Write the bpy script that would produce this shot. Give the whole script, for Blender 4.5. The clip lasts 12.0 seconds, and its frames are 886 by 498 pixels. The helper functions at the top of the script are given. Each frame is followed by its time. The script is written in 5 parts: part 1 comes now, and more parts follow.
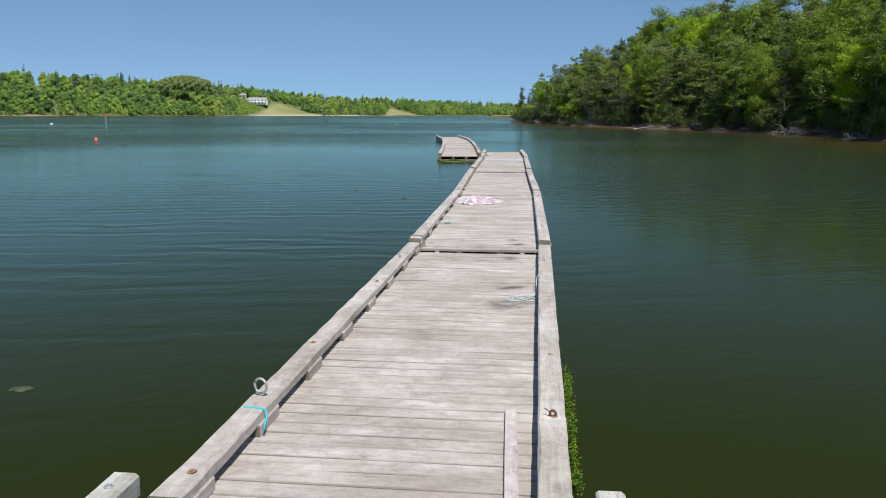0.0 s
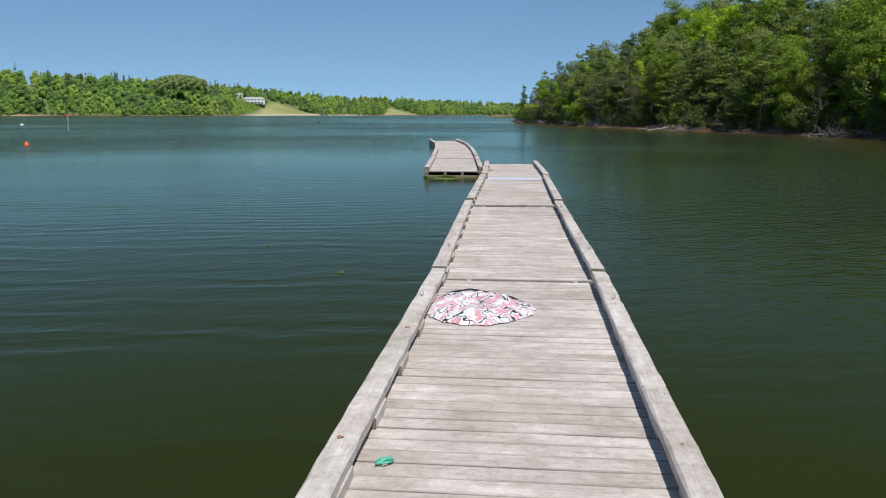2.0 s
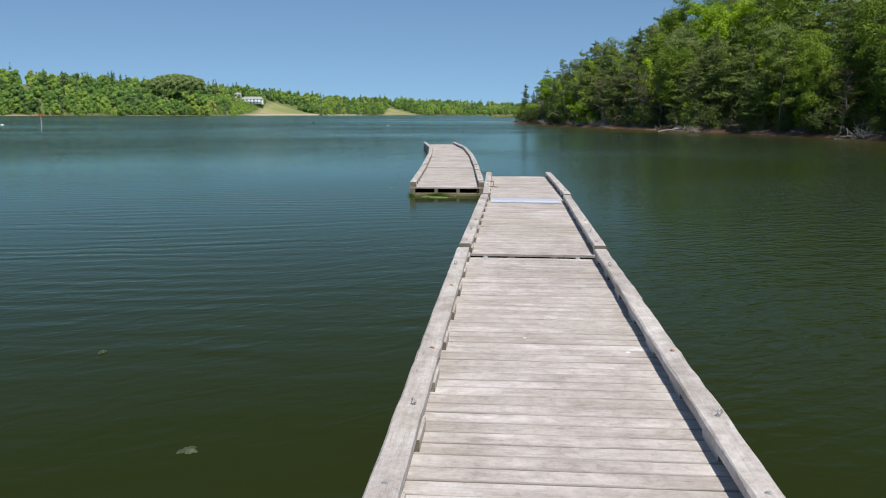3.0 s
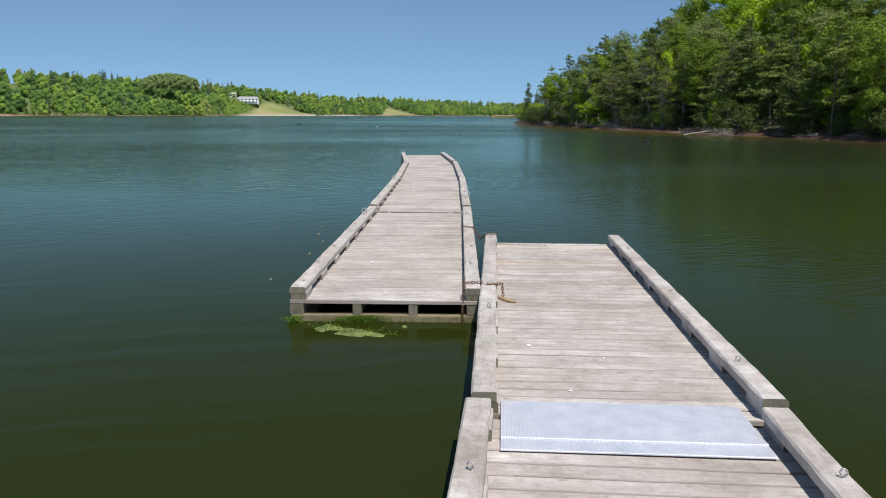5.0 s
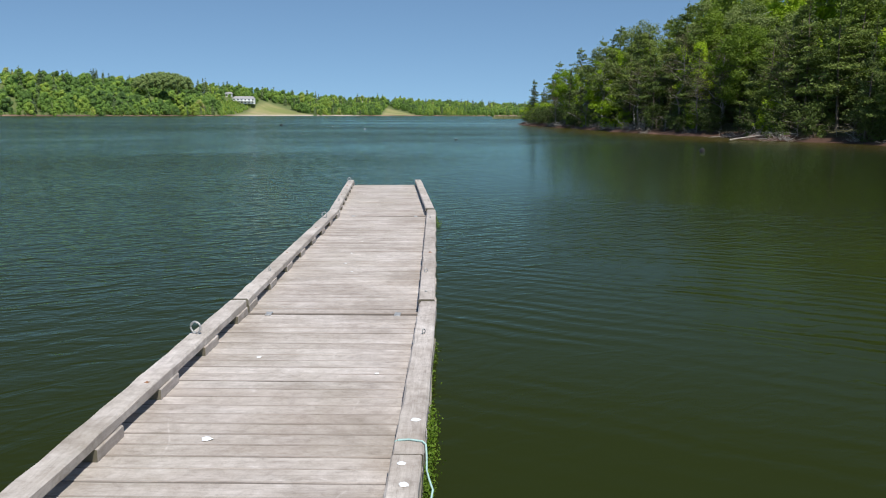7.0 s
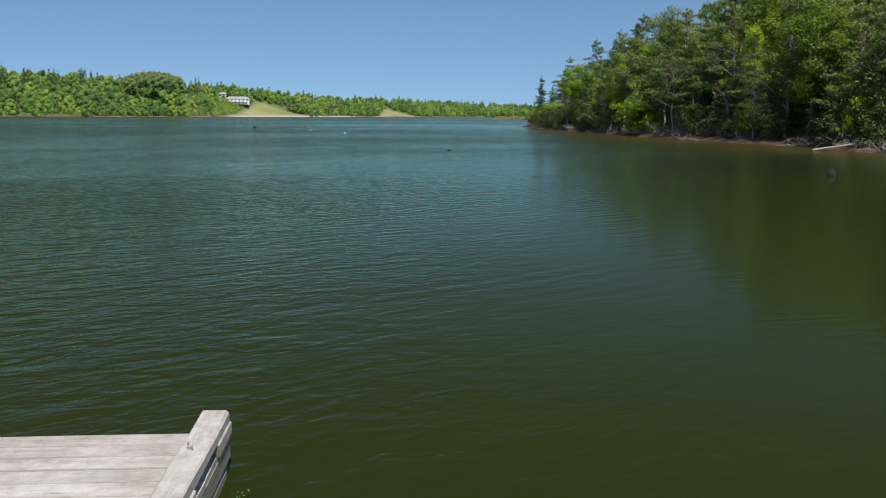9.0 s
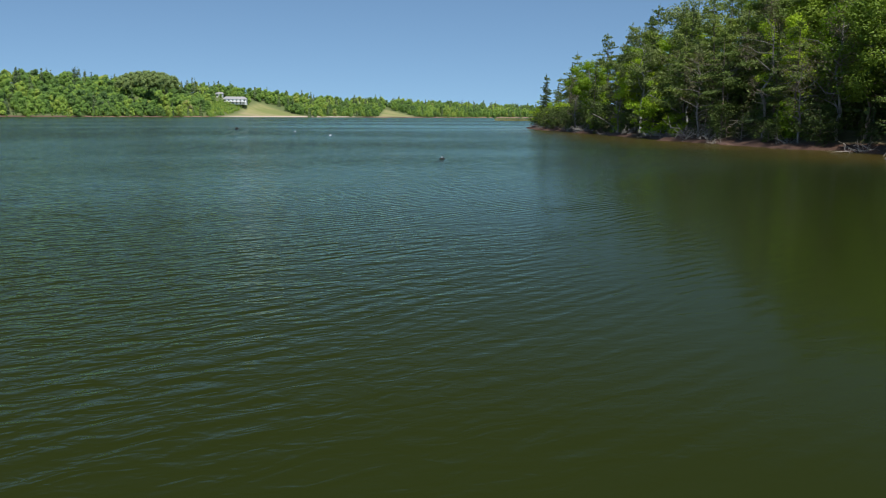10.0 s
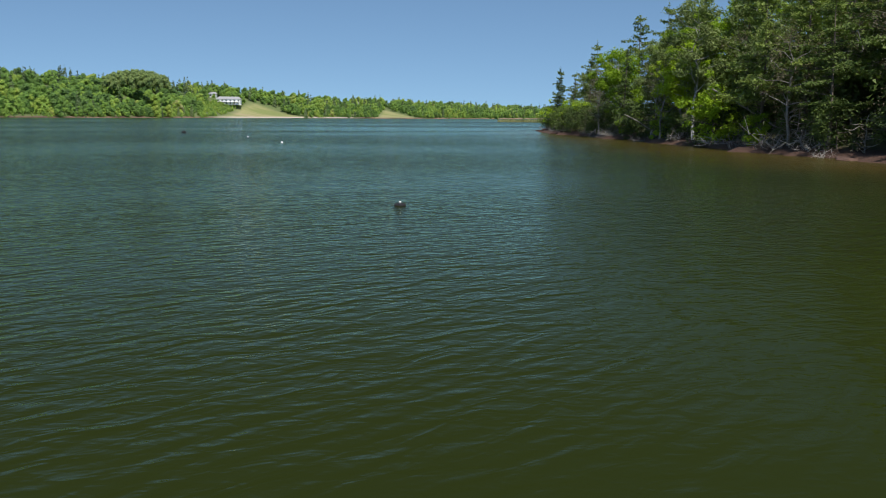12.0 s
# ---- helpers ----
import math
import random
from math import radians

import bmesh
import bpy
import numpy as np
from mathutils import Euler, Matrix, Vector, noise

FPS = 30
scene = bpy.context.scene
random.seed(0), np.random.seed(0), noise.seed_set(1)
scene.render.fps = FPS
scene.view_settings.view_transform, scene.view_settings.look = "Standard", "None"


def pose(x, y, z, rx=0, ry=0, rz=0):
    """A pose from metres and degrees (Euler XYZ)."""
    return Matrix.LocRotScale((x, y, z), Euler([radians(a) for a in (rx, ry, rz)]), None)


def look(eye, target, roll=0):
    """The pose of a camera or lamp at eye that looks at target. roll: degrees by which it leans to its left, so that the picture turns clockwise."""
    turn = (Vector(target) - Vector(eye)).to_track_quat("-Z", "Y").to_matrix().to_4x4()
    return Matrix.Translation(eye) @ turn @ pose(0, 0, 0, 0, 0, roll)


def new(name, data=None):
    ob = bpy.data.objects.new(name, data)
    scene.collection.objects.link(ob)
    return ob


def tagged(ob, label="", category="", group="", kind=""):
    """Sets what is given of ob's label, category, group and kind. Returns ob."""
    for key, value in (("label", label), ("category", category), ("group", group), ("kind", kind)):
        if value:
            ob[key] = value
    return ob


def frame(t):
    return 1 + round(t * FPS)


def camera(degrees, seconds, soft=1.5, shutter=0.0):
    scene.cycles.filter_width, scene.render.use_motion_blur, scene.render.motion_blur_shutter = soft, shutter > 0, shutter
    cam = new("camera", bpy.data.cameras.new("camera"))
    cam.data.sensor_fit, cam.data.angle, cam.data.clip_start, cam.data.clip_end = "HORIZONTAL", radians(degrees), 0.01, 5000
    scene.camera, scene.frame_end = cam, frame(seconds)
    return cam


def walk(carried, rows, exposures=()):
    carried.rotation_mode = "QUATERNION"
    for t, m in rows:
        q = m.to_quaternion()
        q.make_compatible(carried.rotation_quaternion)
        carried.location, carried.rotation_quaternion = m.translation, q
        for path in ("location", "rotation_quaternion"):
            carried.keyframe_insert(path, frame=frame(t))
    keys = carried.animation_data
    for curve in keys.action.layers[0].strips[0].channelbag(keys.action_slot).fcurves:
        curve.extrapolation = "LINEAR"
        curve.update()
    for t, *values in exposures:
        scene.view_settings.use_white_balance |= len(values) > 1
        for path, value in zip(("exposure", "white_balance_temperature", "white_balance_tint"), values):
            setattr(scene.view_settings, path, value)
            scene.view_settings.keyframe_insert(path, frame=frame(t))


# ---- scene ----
cam = camera(56.0, 12.0, soft=1.05)
PATH = [
    (0, (0.084, -1.08, 2.589), (0.019, 8.791, 0.985), 0.18),
    (0.5, (0.151, 1.527, 2.578), (0.087, 11.398, 0.975), 0.16),
    (1, (0.249, 4.502, 2.584), (0.184, 14.372, 0.978), 0.17),
    (1.5, (0.364, 7.81, 2.58), (0.301, 17.68, 0.974), 0.17),
    (2, (0.487, 11.084, 2.602), (0.421, 20.954, 0.994), 0.16),
    (2.5, (0.645, 14.649, 2.618), (0.575, 24.519, 1.011), 0.15),
    (3, (0.755, 18.396, 2.632), (0.685, 28.265, 1.023), 0.17),
    (5, (1.494, 34.952, 2.61), (1.426, 44.822, 1.005), 0.22),
    (5.5, (1.699, 39.76, 2.62), (1.626, 49.63, 1.014), 0.22),
    (6, (1.863, 44.464, 2.632), (1.786, 54.334, 1.028), 0.23),
    (6.5, (2.016, 49.321, 2.628), (1.936, 59.192, 1.026), 0.25),
    (7, (2.198, 54.397, 2.64), (2.115, 64.267, 1.037), 0.25),
    (9, (2.850, 76.270, 2.646), (2.765, 86.14, 1.056), 0.34),
    (9.5, (3.096, 81.989, 2.652), (3.006, 91.862, 1.065), 0.37),
    (10, (3.332, 88.363, 2.656), (3.238, 98.236, 1.071), 0.39),
    (10.5, (3.573, 94.921, 2.66), (3.472, 104.795, 1.078), 0.4),
    (11, (3.821, 101.604, 2.66), (3.716, 111.478, 1.08), 0.42),
    (11.5, (4.075, 108.373, 2.655), (3.965, 118.248, 1.08), 0.44),
    (12, (4.33, 115.191, 2.645), (4.21, 125.065, 1.071), 0.46),
]
walk(cam, [(t, look(eye, target, roll)) for t, eye, target, roll in PATH])

# ---- light ----
SUN_TO = Vector((0.20, -0.58, 1.0)).normalized()
world = bpy.data.worlds.new("world")
scene.world = world
world.use_nodes = True
wn = world.node_tree.nodes
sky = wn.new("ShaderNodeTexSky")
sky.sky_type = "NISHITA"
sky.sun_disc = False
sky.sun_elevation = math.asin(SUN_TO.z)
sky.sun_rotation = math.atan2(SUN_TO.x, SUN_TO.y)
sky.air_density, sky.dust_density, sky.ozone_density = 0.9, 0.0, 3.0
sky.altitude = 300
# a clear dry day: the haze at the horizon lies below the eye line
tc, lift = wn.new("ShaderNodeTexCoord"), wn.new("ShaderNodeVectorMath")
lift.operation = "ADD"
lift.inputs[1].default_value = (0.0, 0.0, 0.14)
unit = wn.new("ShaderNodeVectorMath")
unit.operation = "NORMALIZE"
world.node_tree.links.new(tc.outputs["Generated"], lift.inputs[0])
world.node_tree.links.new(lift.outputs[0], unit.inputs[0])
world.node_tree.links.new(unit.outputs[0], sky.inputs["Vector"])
wn["Background"].inputs["Strength"].default_value = 0.08
cast = wn.new("ShaderNodeMix")
cast.data_type, cast.blend_type = "RGBA", "MULTIPLY"
cast.inputs[0].default_value = 1.0
cast.inputs[7].default_value = (1.35, 1.48, 1.45, 1.0)
world.node_tree.links.new(sky.outputs[0], cast.inputs[6])
world.node_tree.links.new(cast.outputs[2], wn["Background"].inputs["Color"])
sun = new("sun", bpy.data.lights.new("sun", "SUN"))
sun.data.energy, sun.data.angle, sun.data.color = 5.0, radians(0.53), (1.0, 0.965, 0.92)
sun.matrix_world = look((0, 0, 60), Vector((0, 0, 60)) - SUN_TO)
scene.view_settings.exposure = 0.0

# ---- materials ----
def mat(name):
    m = bpy.data.materials.new(name)
    m.use_nodes = True
    nt = m.node_tree
    return m, nt, nt.nodes["Principled BSDF"]


def nd(nt, kind, **vals):
    n = nt.nodes.new(kind)
    for k, v in vals.items():
        if k in n.inputs:
            n.inputs[k].default_value = v
    return n


def ln(nt, a, b):
    nt.links.new(a, b)


def coords(nt, scale, world_space=False, rot=(0, 0, 0)):
    """Object or world coordinates, scaled per axis."""
    mp = nd(nt, "ShaderNodeMapping", Scale=scale, Rotation=rot)
    if world_space:
        ln(nt, nt.nodes.new("ShaderNodeNewGeometry").outputs["Position"], mp.inputs["Vector"])
    else:
        ln(nt, nt.nodes.new("ShaderNodeTexCoord").outputs["Object"], mp.inputs["Vector"])
    return mp.outputs["Vector"]


def noise_tex(nt, vec, scale=1.0, detail=4.0, rough=0.55, dist=0.0):
    n = nd(nt, "ShaderNodeTexNoise", Scale=scale, Detail=detail, Roughness=rough, Distortion=dist)
    ln(nt, vec, n.inputs["Vector"])
    return n.outputs["Fac"]


def ramp(nt, fac, stops):
    r = nt.nodes.new("ShaderNodeValToRGB")
    el = r.color_ramp.elements
    while len(el) < len(stops):
        el.new(0.5)
    for e, (p, c) in zip(el, stops):
        e.position, e.color = p, (*c, 1) if len(c) == 3 else c
    ln(nt, fac, r.inputs["Fac"])
    return r.outputs["Color"]


def grey(v):
    return (v, v, v)


def mix(nt, fac, a, b, mode="MIX"):
    m = nt.nodes.new("ShaderNodeMix")
    m.data_type, m.blend_type = "RGBA", mode
    for sock, val in ((m.inputs[0], fac), (m.inputs[6], a), (m.inputs[7], b)):
        if isinstance(val, (int, float)):
            sock.default_value = val
        elif isinstance(val, tuple):
            sock.default_value = (*val, 1) if len(val) == 3 else val
        else:
            ln(nt, val, sock)
    return m.outputs[2]


def maths(nt, op, a, b=0.0, c=0.0, clamp=False):
    m = nt.nodes.new("ShaderNodeMath")
    m.operation, m.use_clamp = op, clamp
    for sock, val in zip(m.inputs, (a, b, c)):
        if isinstance(val, (int, float)):
            sock.default_value = val
        else:
            ln(nt, val, sock)
    return m.outputs[0]


def bump(nt, bsdf, height, strength=0.3, dist=0.01):
    b = nd(nt, "ShaderNodeBump", Strength=strength, Distance=dist)
    ln(nt, height, b.inputs["Height"])
    ln(nt, b.outputs["Normal"], bsdf.inputs["Normal"])
    return b


def obj_random(nt):
    return nt.nodes.new("ShaderNodeObjectInfo").outputs["Random"]


def island_random(nt):
    return nt.nodes.new("ShaderNodeNewGeometry").outputs["Random Per Island"]


def attr(nt, name):
    a = nt.nodes.new("ShaderNodeAttribute")
    a.attribute_name = name
    return a.outputs["Fac"]


# wet or greasy patches on the decking, in the plan: x, y, radius
STAINS = ((0.80, 8.95, 0.36), (0.93, 10.1, 0.30), (1.10, 12.4, 0.22), (1.30, 13.5, 0.2), (1.28, 14.0, 0.16))


def weathered_wood(name, along, tint=(1.0, 1.0, 1.0), stains=False):
    """Sun-bleached softwood; along is the local axis of its grain."""
    m, nt, b = mat(name)
    sc = [26.0, 26.0, 26.0]
    sc[along] = 0.9
    rnd = obj_random(nt)
    info = nt.nodes.new("ShaderNodeObjectInfo")
    base = coords(nt, (1, 1, 1))
    shift = nd(nt, "ShaderNodeVectorMath")
    shift.operation = "ADD"
    off = nd(nt, "ShaderNodeCombineXYZ")
    for i in range(3):
        ln(nt, maths(nt, "MULTIPLY", info.outputs["Random"], 37.0 + 11 * i), off.inputs[i])
    ln(nt, base, shift.inputs[0])
    ln(nt, off.outputs[0], shift.inputs[1])
    mp = nd(nt, "ShaderNodeMapping", Scale=sc)
    ln(nt, shift.outputs[0], mp.inputs["Vector"])
    grain = noise_tex(nt, mp.outputs["Vector"], 1.6, 6, 0.7, 0.4)
    fine = noise_tex(nt, mp.outputs["Vector"], 6.0, 3, 0.6)
    sc2 = [2.6, 2.6, 2.6]
    sc2[along] = 0.7
    mp2 = nd(nt, "ShaderNodeMapping", Scale=sc2)
    ln(nt, shift.outputs[0], mp2.inputs["Vector"])
    blot = noise_tex(nt, mp2.outputs["Vector"], 1.3, 5, 0.6, 0.3)
    col = ramp(nt, grain, [(0.25, (0.30, 0.278, 0.252)), (0.40, (0.44, 0.414, 0.386)), (0.55, (0.55, 0.525, 0.50)), (0.75, (0.66, 0.64, 0.615))])
    col = mix(nt, 0.55, col, ramp(nt, blot, [(0.30, (0.25, 0.228, 0.205)), (0.48, (0.49, 0.466, 0.445)), (0.66, (0.70, 0.68, 0.665))]))
    wide = noise_tex(nt, coords(nt, (0.8, 0.9, 0.9), True), 1.4, 6, 0.68)
    col = mix(nt, ramp(nt, wide, [(0.44, grey(0.0)), (0.66, grey(0.62))]), col, (0.34, 0.305, 0.275))
    col = mix(nt, ramp(nt, rnd, [(0.0, grey(0.0)), (0.45, grey(0.05)), (0.8, grey(0.22)), (1.0, grey(0.42))]), col, (0.31, 0.275, 0.245))
    # dark knots and checks
    knot = nd(nt, "ShaderNodeTexVoronoi", Scale=1.0)
    ks = [9.0, 9.0, 9.0]
    ks[along] = 2.2
    mp3 = nd(nt, "ShaderNodeMapping", Scale=ks)
    ln(nt, shift.outputs[0], mp3.inputs["Vector"])
    ln(nt, mp3.outputs["Vector"], knot.inputs["Vector"])
    col = mix(nt, ramp(nt, knot.outputs["Distance"], [(0.05, grey(0.4)), (0.14, grey(0.0))]), col, (0.15, 0.125, 0.10))
    check = ramp(nt, fine, [(0.30, grey(0.8)), (0.40, grey(0.0))])
    col = mix(nt, maths(nt, "MULTIPLY", check, 0.5), col, (0.10, 0.09, 0.08))
    mott = noise_tex(nt, coords(nt, (1.0, 1.0, 1.0), True), 7.0, 9, 0.85, 0.3)
    col = mix(nt, 1.0, col, ramp(nt, mott, [(0.34, (0.70, 0.68, 0.66)), (0.48, (1.0, 0.988, 0.975)), (0.62, (1.20, 1.20, 1.20))]), "MULTIPLY")
    # chalky worn streaks and grey flecks along the grain
    sk = [34.0, 34.0, 34.0]
    sk[along] = 3.2
    mp4 = nd(nt, "ShaderNodeMapping", Scale=sk)
    ln(nt, shift.outputs[0], mp4.inputs["Vector"])
    streak = noise_tex(nt, mp4.outputs["Vector"], 1.0, 4, 0.65, 0.2)
    col = mix(nt, ramp(nt, streak, [(0.55, grey(0.0)), (0.72, grey(0.26))]), col, (0.70, 0.675, 0.65))
    col = mix(nt, ramp(nt, streak, [(0.31, grey(0.34)), (0.42, grey(0.0))]), col, (0.28, 0.25, 0.225))
    brown = noise_tex(nt, coords(nt, (0.5, 1.6, 1.0), True), 1.0, 5, 0.6)
    col = mix(nt, ramp(nt, brown, [(0.52, grey(0.0)), (0.72, grey(0.28))]), col, (0.36, 0.30, 0.25))
    # foot-worn and rain-washed blotches that cross from board to board
    wash = noise_tex(nt, coords(nt, (1.0, 0.8, 1.0), True), 0.9, 7, 0.72, 0.6)
    col = mix(nt, 1.0, col, ramp(nt, wash, [(0.30, (0.76, 0.74, 0.71)), (0.44, (0.95, 0.935, 0.915)), (0.56, (1.04, 1.035, 1.03)), (0.70, (1.15, 1.15, 1.16))]), "MULTIPLY")
    spots = noise_tex(nt, coords(nt, (1.0, 1.4, 1.0), True), 7.0, 5, 0.7)
    col = mix(nt, ramp(nt, spots, [(0.62, grey(0.0)), (0.74, grey(0.45))]), col, (0.27, 0.235, 0.20))
    moss = ramp(nt, noise_tex(nt, coords(nt, (0.35, 0.16, 0.3), True), 1.0, 5, 0.65), [(0.48, grey(0.0)), (0.68, grey(0.16))])
    col = mix(nt, moss, col, (0.40, 0.40, 0.27))
    if along == 0:
        # pale scrapes left by hauled boats
        py = nd(nt, "ShaderNodeSeparateXYZ")
        ln(nt, nt.nodes.new("ShaderNodeNewGeometry").outputs["Position"], py.inputs[0])
        outer = maths(nt, "GREATER_THAN", py.outputs["Y"], 45.2)
        for sc_, lo in (((0.45, 0.3, 0.3), 0.5), ((0.22, 0.5, 0.3), 0.47)):
            wv = noise_tex(nt, coords(nt, sc_, True), 1.6, 1.5, 0.4)
            line = maths(nt, "ABSOLUTE", maths(nt, "SUBTRACT", wv, lo))
            line = ramp(nt, line, [(0.0008, grey(0.75)), (0.0022, grey(0.0))])
            part_ = ramp(nt, noise_tex(nt, coords(nt, (1, 1, 1), True), 2.2, 4, 0.7), [(0.54, grey(0.0)), (0.66, grey(0.6))])
            col = mix(nt, maths(nt, "MULTIPLY", maths(nt, "MULTIPLY", line, part_), outer), col, (0.80, 0.78, 0.76))
    if stains:
        pos = nt.nodes.new("ShaderNodeNewGeometry").outputs["Position"]
        wob = noise_tex(nt, coords(nt, (4, 7, 4), True), 1.0, 4, 0.6)
        total = None
        for x, y, r in STAINS:
            d = nd(nt, "ShaderNodeVectorMath")
            d.operation = "DISTANCE"
            ln(nt, pos, d.inputs[0])
            d.inputs[1].default_value = (x, y, 0.295)
            f = maths(nt, "MULTIPLY", d.outputs["Value"], 1.0 / r)
            f = maths(nt, "ADD", f, maths(nt, "MULTIPLY", wob, 2.6))
            f = maths(nt, "SUBTRACT", 2.2, f, clamp=True)
            total = f if total is None else maths(nt, "MAXIMUM", total, f)
        col = mix(nt, maths(nt, "MULTIPLY", total, 1.0, clamp=True), col, (0.10, 0.085, 0.07))
    if along == 0:
        # dirt and algae held along the plank edges
        sep = nd(nt, "ShaderNodeSeparateXYZ")
        ln(nt, base, sep.inputs[0])
        edge = maths(nt, "ADD", maths(nt, "ABSOLUTE", sep.outputs["Y"]), maths(nt, "MULTIPLY", maths(nt, "SUBTRACT", mott, 0.5), 0.06))
        edge = ramp(nt, edge, [(0.084, grey(0.0)), (0.097, grey(0.62))])
        col = mix(nt, edge, col, (0.14, 0.12, 0.10))
    col = mix(nt, 1.0, col, tint, "MULTIPLY")
    ln(nt, col, b.inputs["Base Color"])
    b.inputs["Roughness"].default_value = 0.82
    b.inputs["Specular IOR Level"].default_value = 0.3
    h = maths(nt, "ADD", maths(nt, "MULTIPLY", grain, 0.7), maths(nt, "MULTIPLY", fine, 0.4))
    bump(nt, b, h, 0.55, 0.006)
    return m


WOOD_PLANK = weathered_wood("weathered_plank", 0, (0.970, 0.928, 0.902), stains=True)
WOOD_NEWER = weathered_wood("newer_plank", 0, (1.06, 0.98, 0.90))
WOOD_RAIL = weathered_wood("weathered_timber", 1, (0.975, 0.94, 0.912))
WOOD_WET = weathered_wood("wet_timber", 0, (0.36, 0.31, 0.20))
WOOD_DARK = weathered_wood("damp_timber", 1, (0.62, 0.60, 0.50))
END_GRAIN = weathered_wood("end_grain", 2, (0.33, 0.32, 0.25))
WOOD_PALE = weathered_wood("pale_timber", 1, (0.98, 1.01, 0.98))
WOOD_NEW = weathered_wood("pale_stud", 1, (1.36, 1.36, 1.42))


def simple(name, colour, rough=0.6, metal=0.0, var=0.25, scale=8.0, bumps=0.2, dist=0.004):
    m, nt, b = mat(name)
    n = noise_tex(nt, coords(nt, (1, 1, 1)), scale, 5, 0.6)
    dark = tuple(c * (1 - var) for c in colour)
    lite = tuple(min(1, c * (1 + var)) for c in colour)
    ln(nt, ramp(nt, n, [(0.3, dark), (0.7, lite)]), b.inputs["Base Color"])
    b.inputs["Roughness"].default_value, b.inputs["Metallic"].default_value = rough, metal
    if bumps:
        bump(nt, b, n, bumps, dist)
    return m


STEEL = simple("galvanised_steel", (0.46, 0.455, 0.44), 0.6, 0.55, 0.35, 30)
RUST = simple("rusty_iron", (0.14, 0.07, 0.035), 0.85, 0.15, 0.5, 40, 0.5)
RUST_STAIN = simple("rust_washer", (0.32, 0.165, 0.085), 0.85, 0.0, 0.4, 40, 0.3)
ROPE_CYAN = simple("turquoise_rope", (0.03, 0.48, 0.50), 0.7, 0, 0.2, 60)
ROPE_WHITE = simple("white_rope", (0.50, 0.56, 0.56), 0.75, 0, 0.15, 60)
ROPE_PALE = simple("pale_turquoise_rope", (0.36, 0.53, 0.49), 0.75, 0, 0.2, 60)
ROPE_GREEN = simple("green_rope", (0.10, 0.42, 0.30), 0.75, 0, 0.2, 60)
RUBBER = simple("black_rubber", (0.014, 0.014, 0.015), 0.95, 0, 0.3, 12)
ORANGE = simple("orange_plastic", (0.80, 0.13, 0.04), 0.45, 0, 0.12, 6)
RED = simple("red_paint", (0.62, 0.05, 0.035), 0.5, 0, 0.12, 6)
WHITE = simple("white_paint", (0.78, 0.78, 0.77), 0.6, 0, 0.06, 3, 0.1)
ROOF = simple("grey_shingle", (0.34, 0.33, 0.33), 0.85, 0, 0.2, 2, 0.3)
GLASS = simple("dark_glass", (0.025, 0.03, 0.035), 0.08, 0, 0.1, 1, 0)
BARK = simple("bark", (0.145, 0.115, 0.09), 0.95, 0, 0.4, 5, 0.7, 0.02)
BARK_PALE = simple("pale_bark", (0.36, 0.34, 0.31), 0.9, 0, 0.35, 4, 0.5, 0.01)
DRIFT = simple("bleached_driftwood", (0.31, 0.28, 0.245), 0.9, 0, 0.3, 6, 0.6, 0.01)
TWIG = simple("grey_twigs", (0.225, 0.205, 0.18), 0.95, 0, 0.3, 3, 0.3)
STICK = simple("brown_stick", (0.36, 0.25, 0.14), 0.85, 0, 0.35, 14, 0.5)
ROCK = simple("red_sandstone", (0.10, 0.055, 0.038), 0.9, 0, 0.35, 3, 0.6, 0.03)


FOAM = simple("foam_scrap", (0.16, 0.17, 0.13), 0.9, 0, 0.3, 20, 0.3)
LITTER = simple("dry_leaves", (0.11, 0.075, 0.045), 0.9, 0, 0.4, 20, 0.2)


def plate_material():
    m, nt, b = mat("ribbed_aluminium")
    w = nd(nt, "ShaderNodeTexWave", Scale=16.0, Distortion=0.0)
    w.wave_type, w.bands_direction = "BANDS", "X"
    ln(nt, coords(nt, (1, 1, 1)), w.inputs["Vector"])
    n = noise_tex(nt, coords(nt, (1, 1, 1)), 5, 5, 0.6)
    ln(nt, ramp(nt, n, [(0.3, (0.56, 0.57, 0.62)), (0.7, (0.66, 0.67, 0.72))]), b.inputs["Base Color"])
    b.inputs["Metallic"].default_value = 0.25
    ln(nt, ramp(nt, n, [(0.3, grey(0.38)), (0.7, grey(0.55))]), b.inputs["Roughness"])
    bump(nt, b, w.outputs["Fac"], 0.5, 0.004)
    return m


ALU = plate_material()


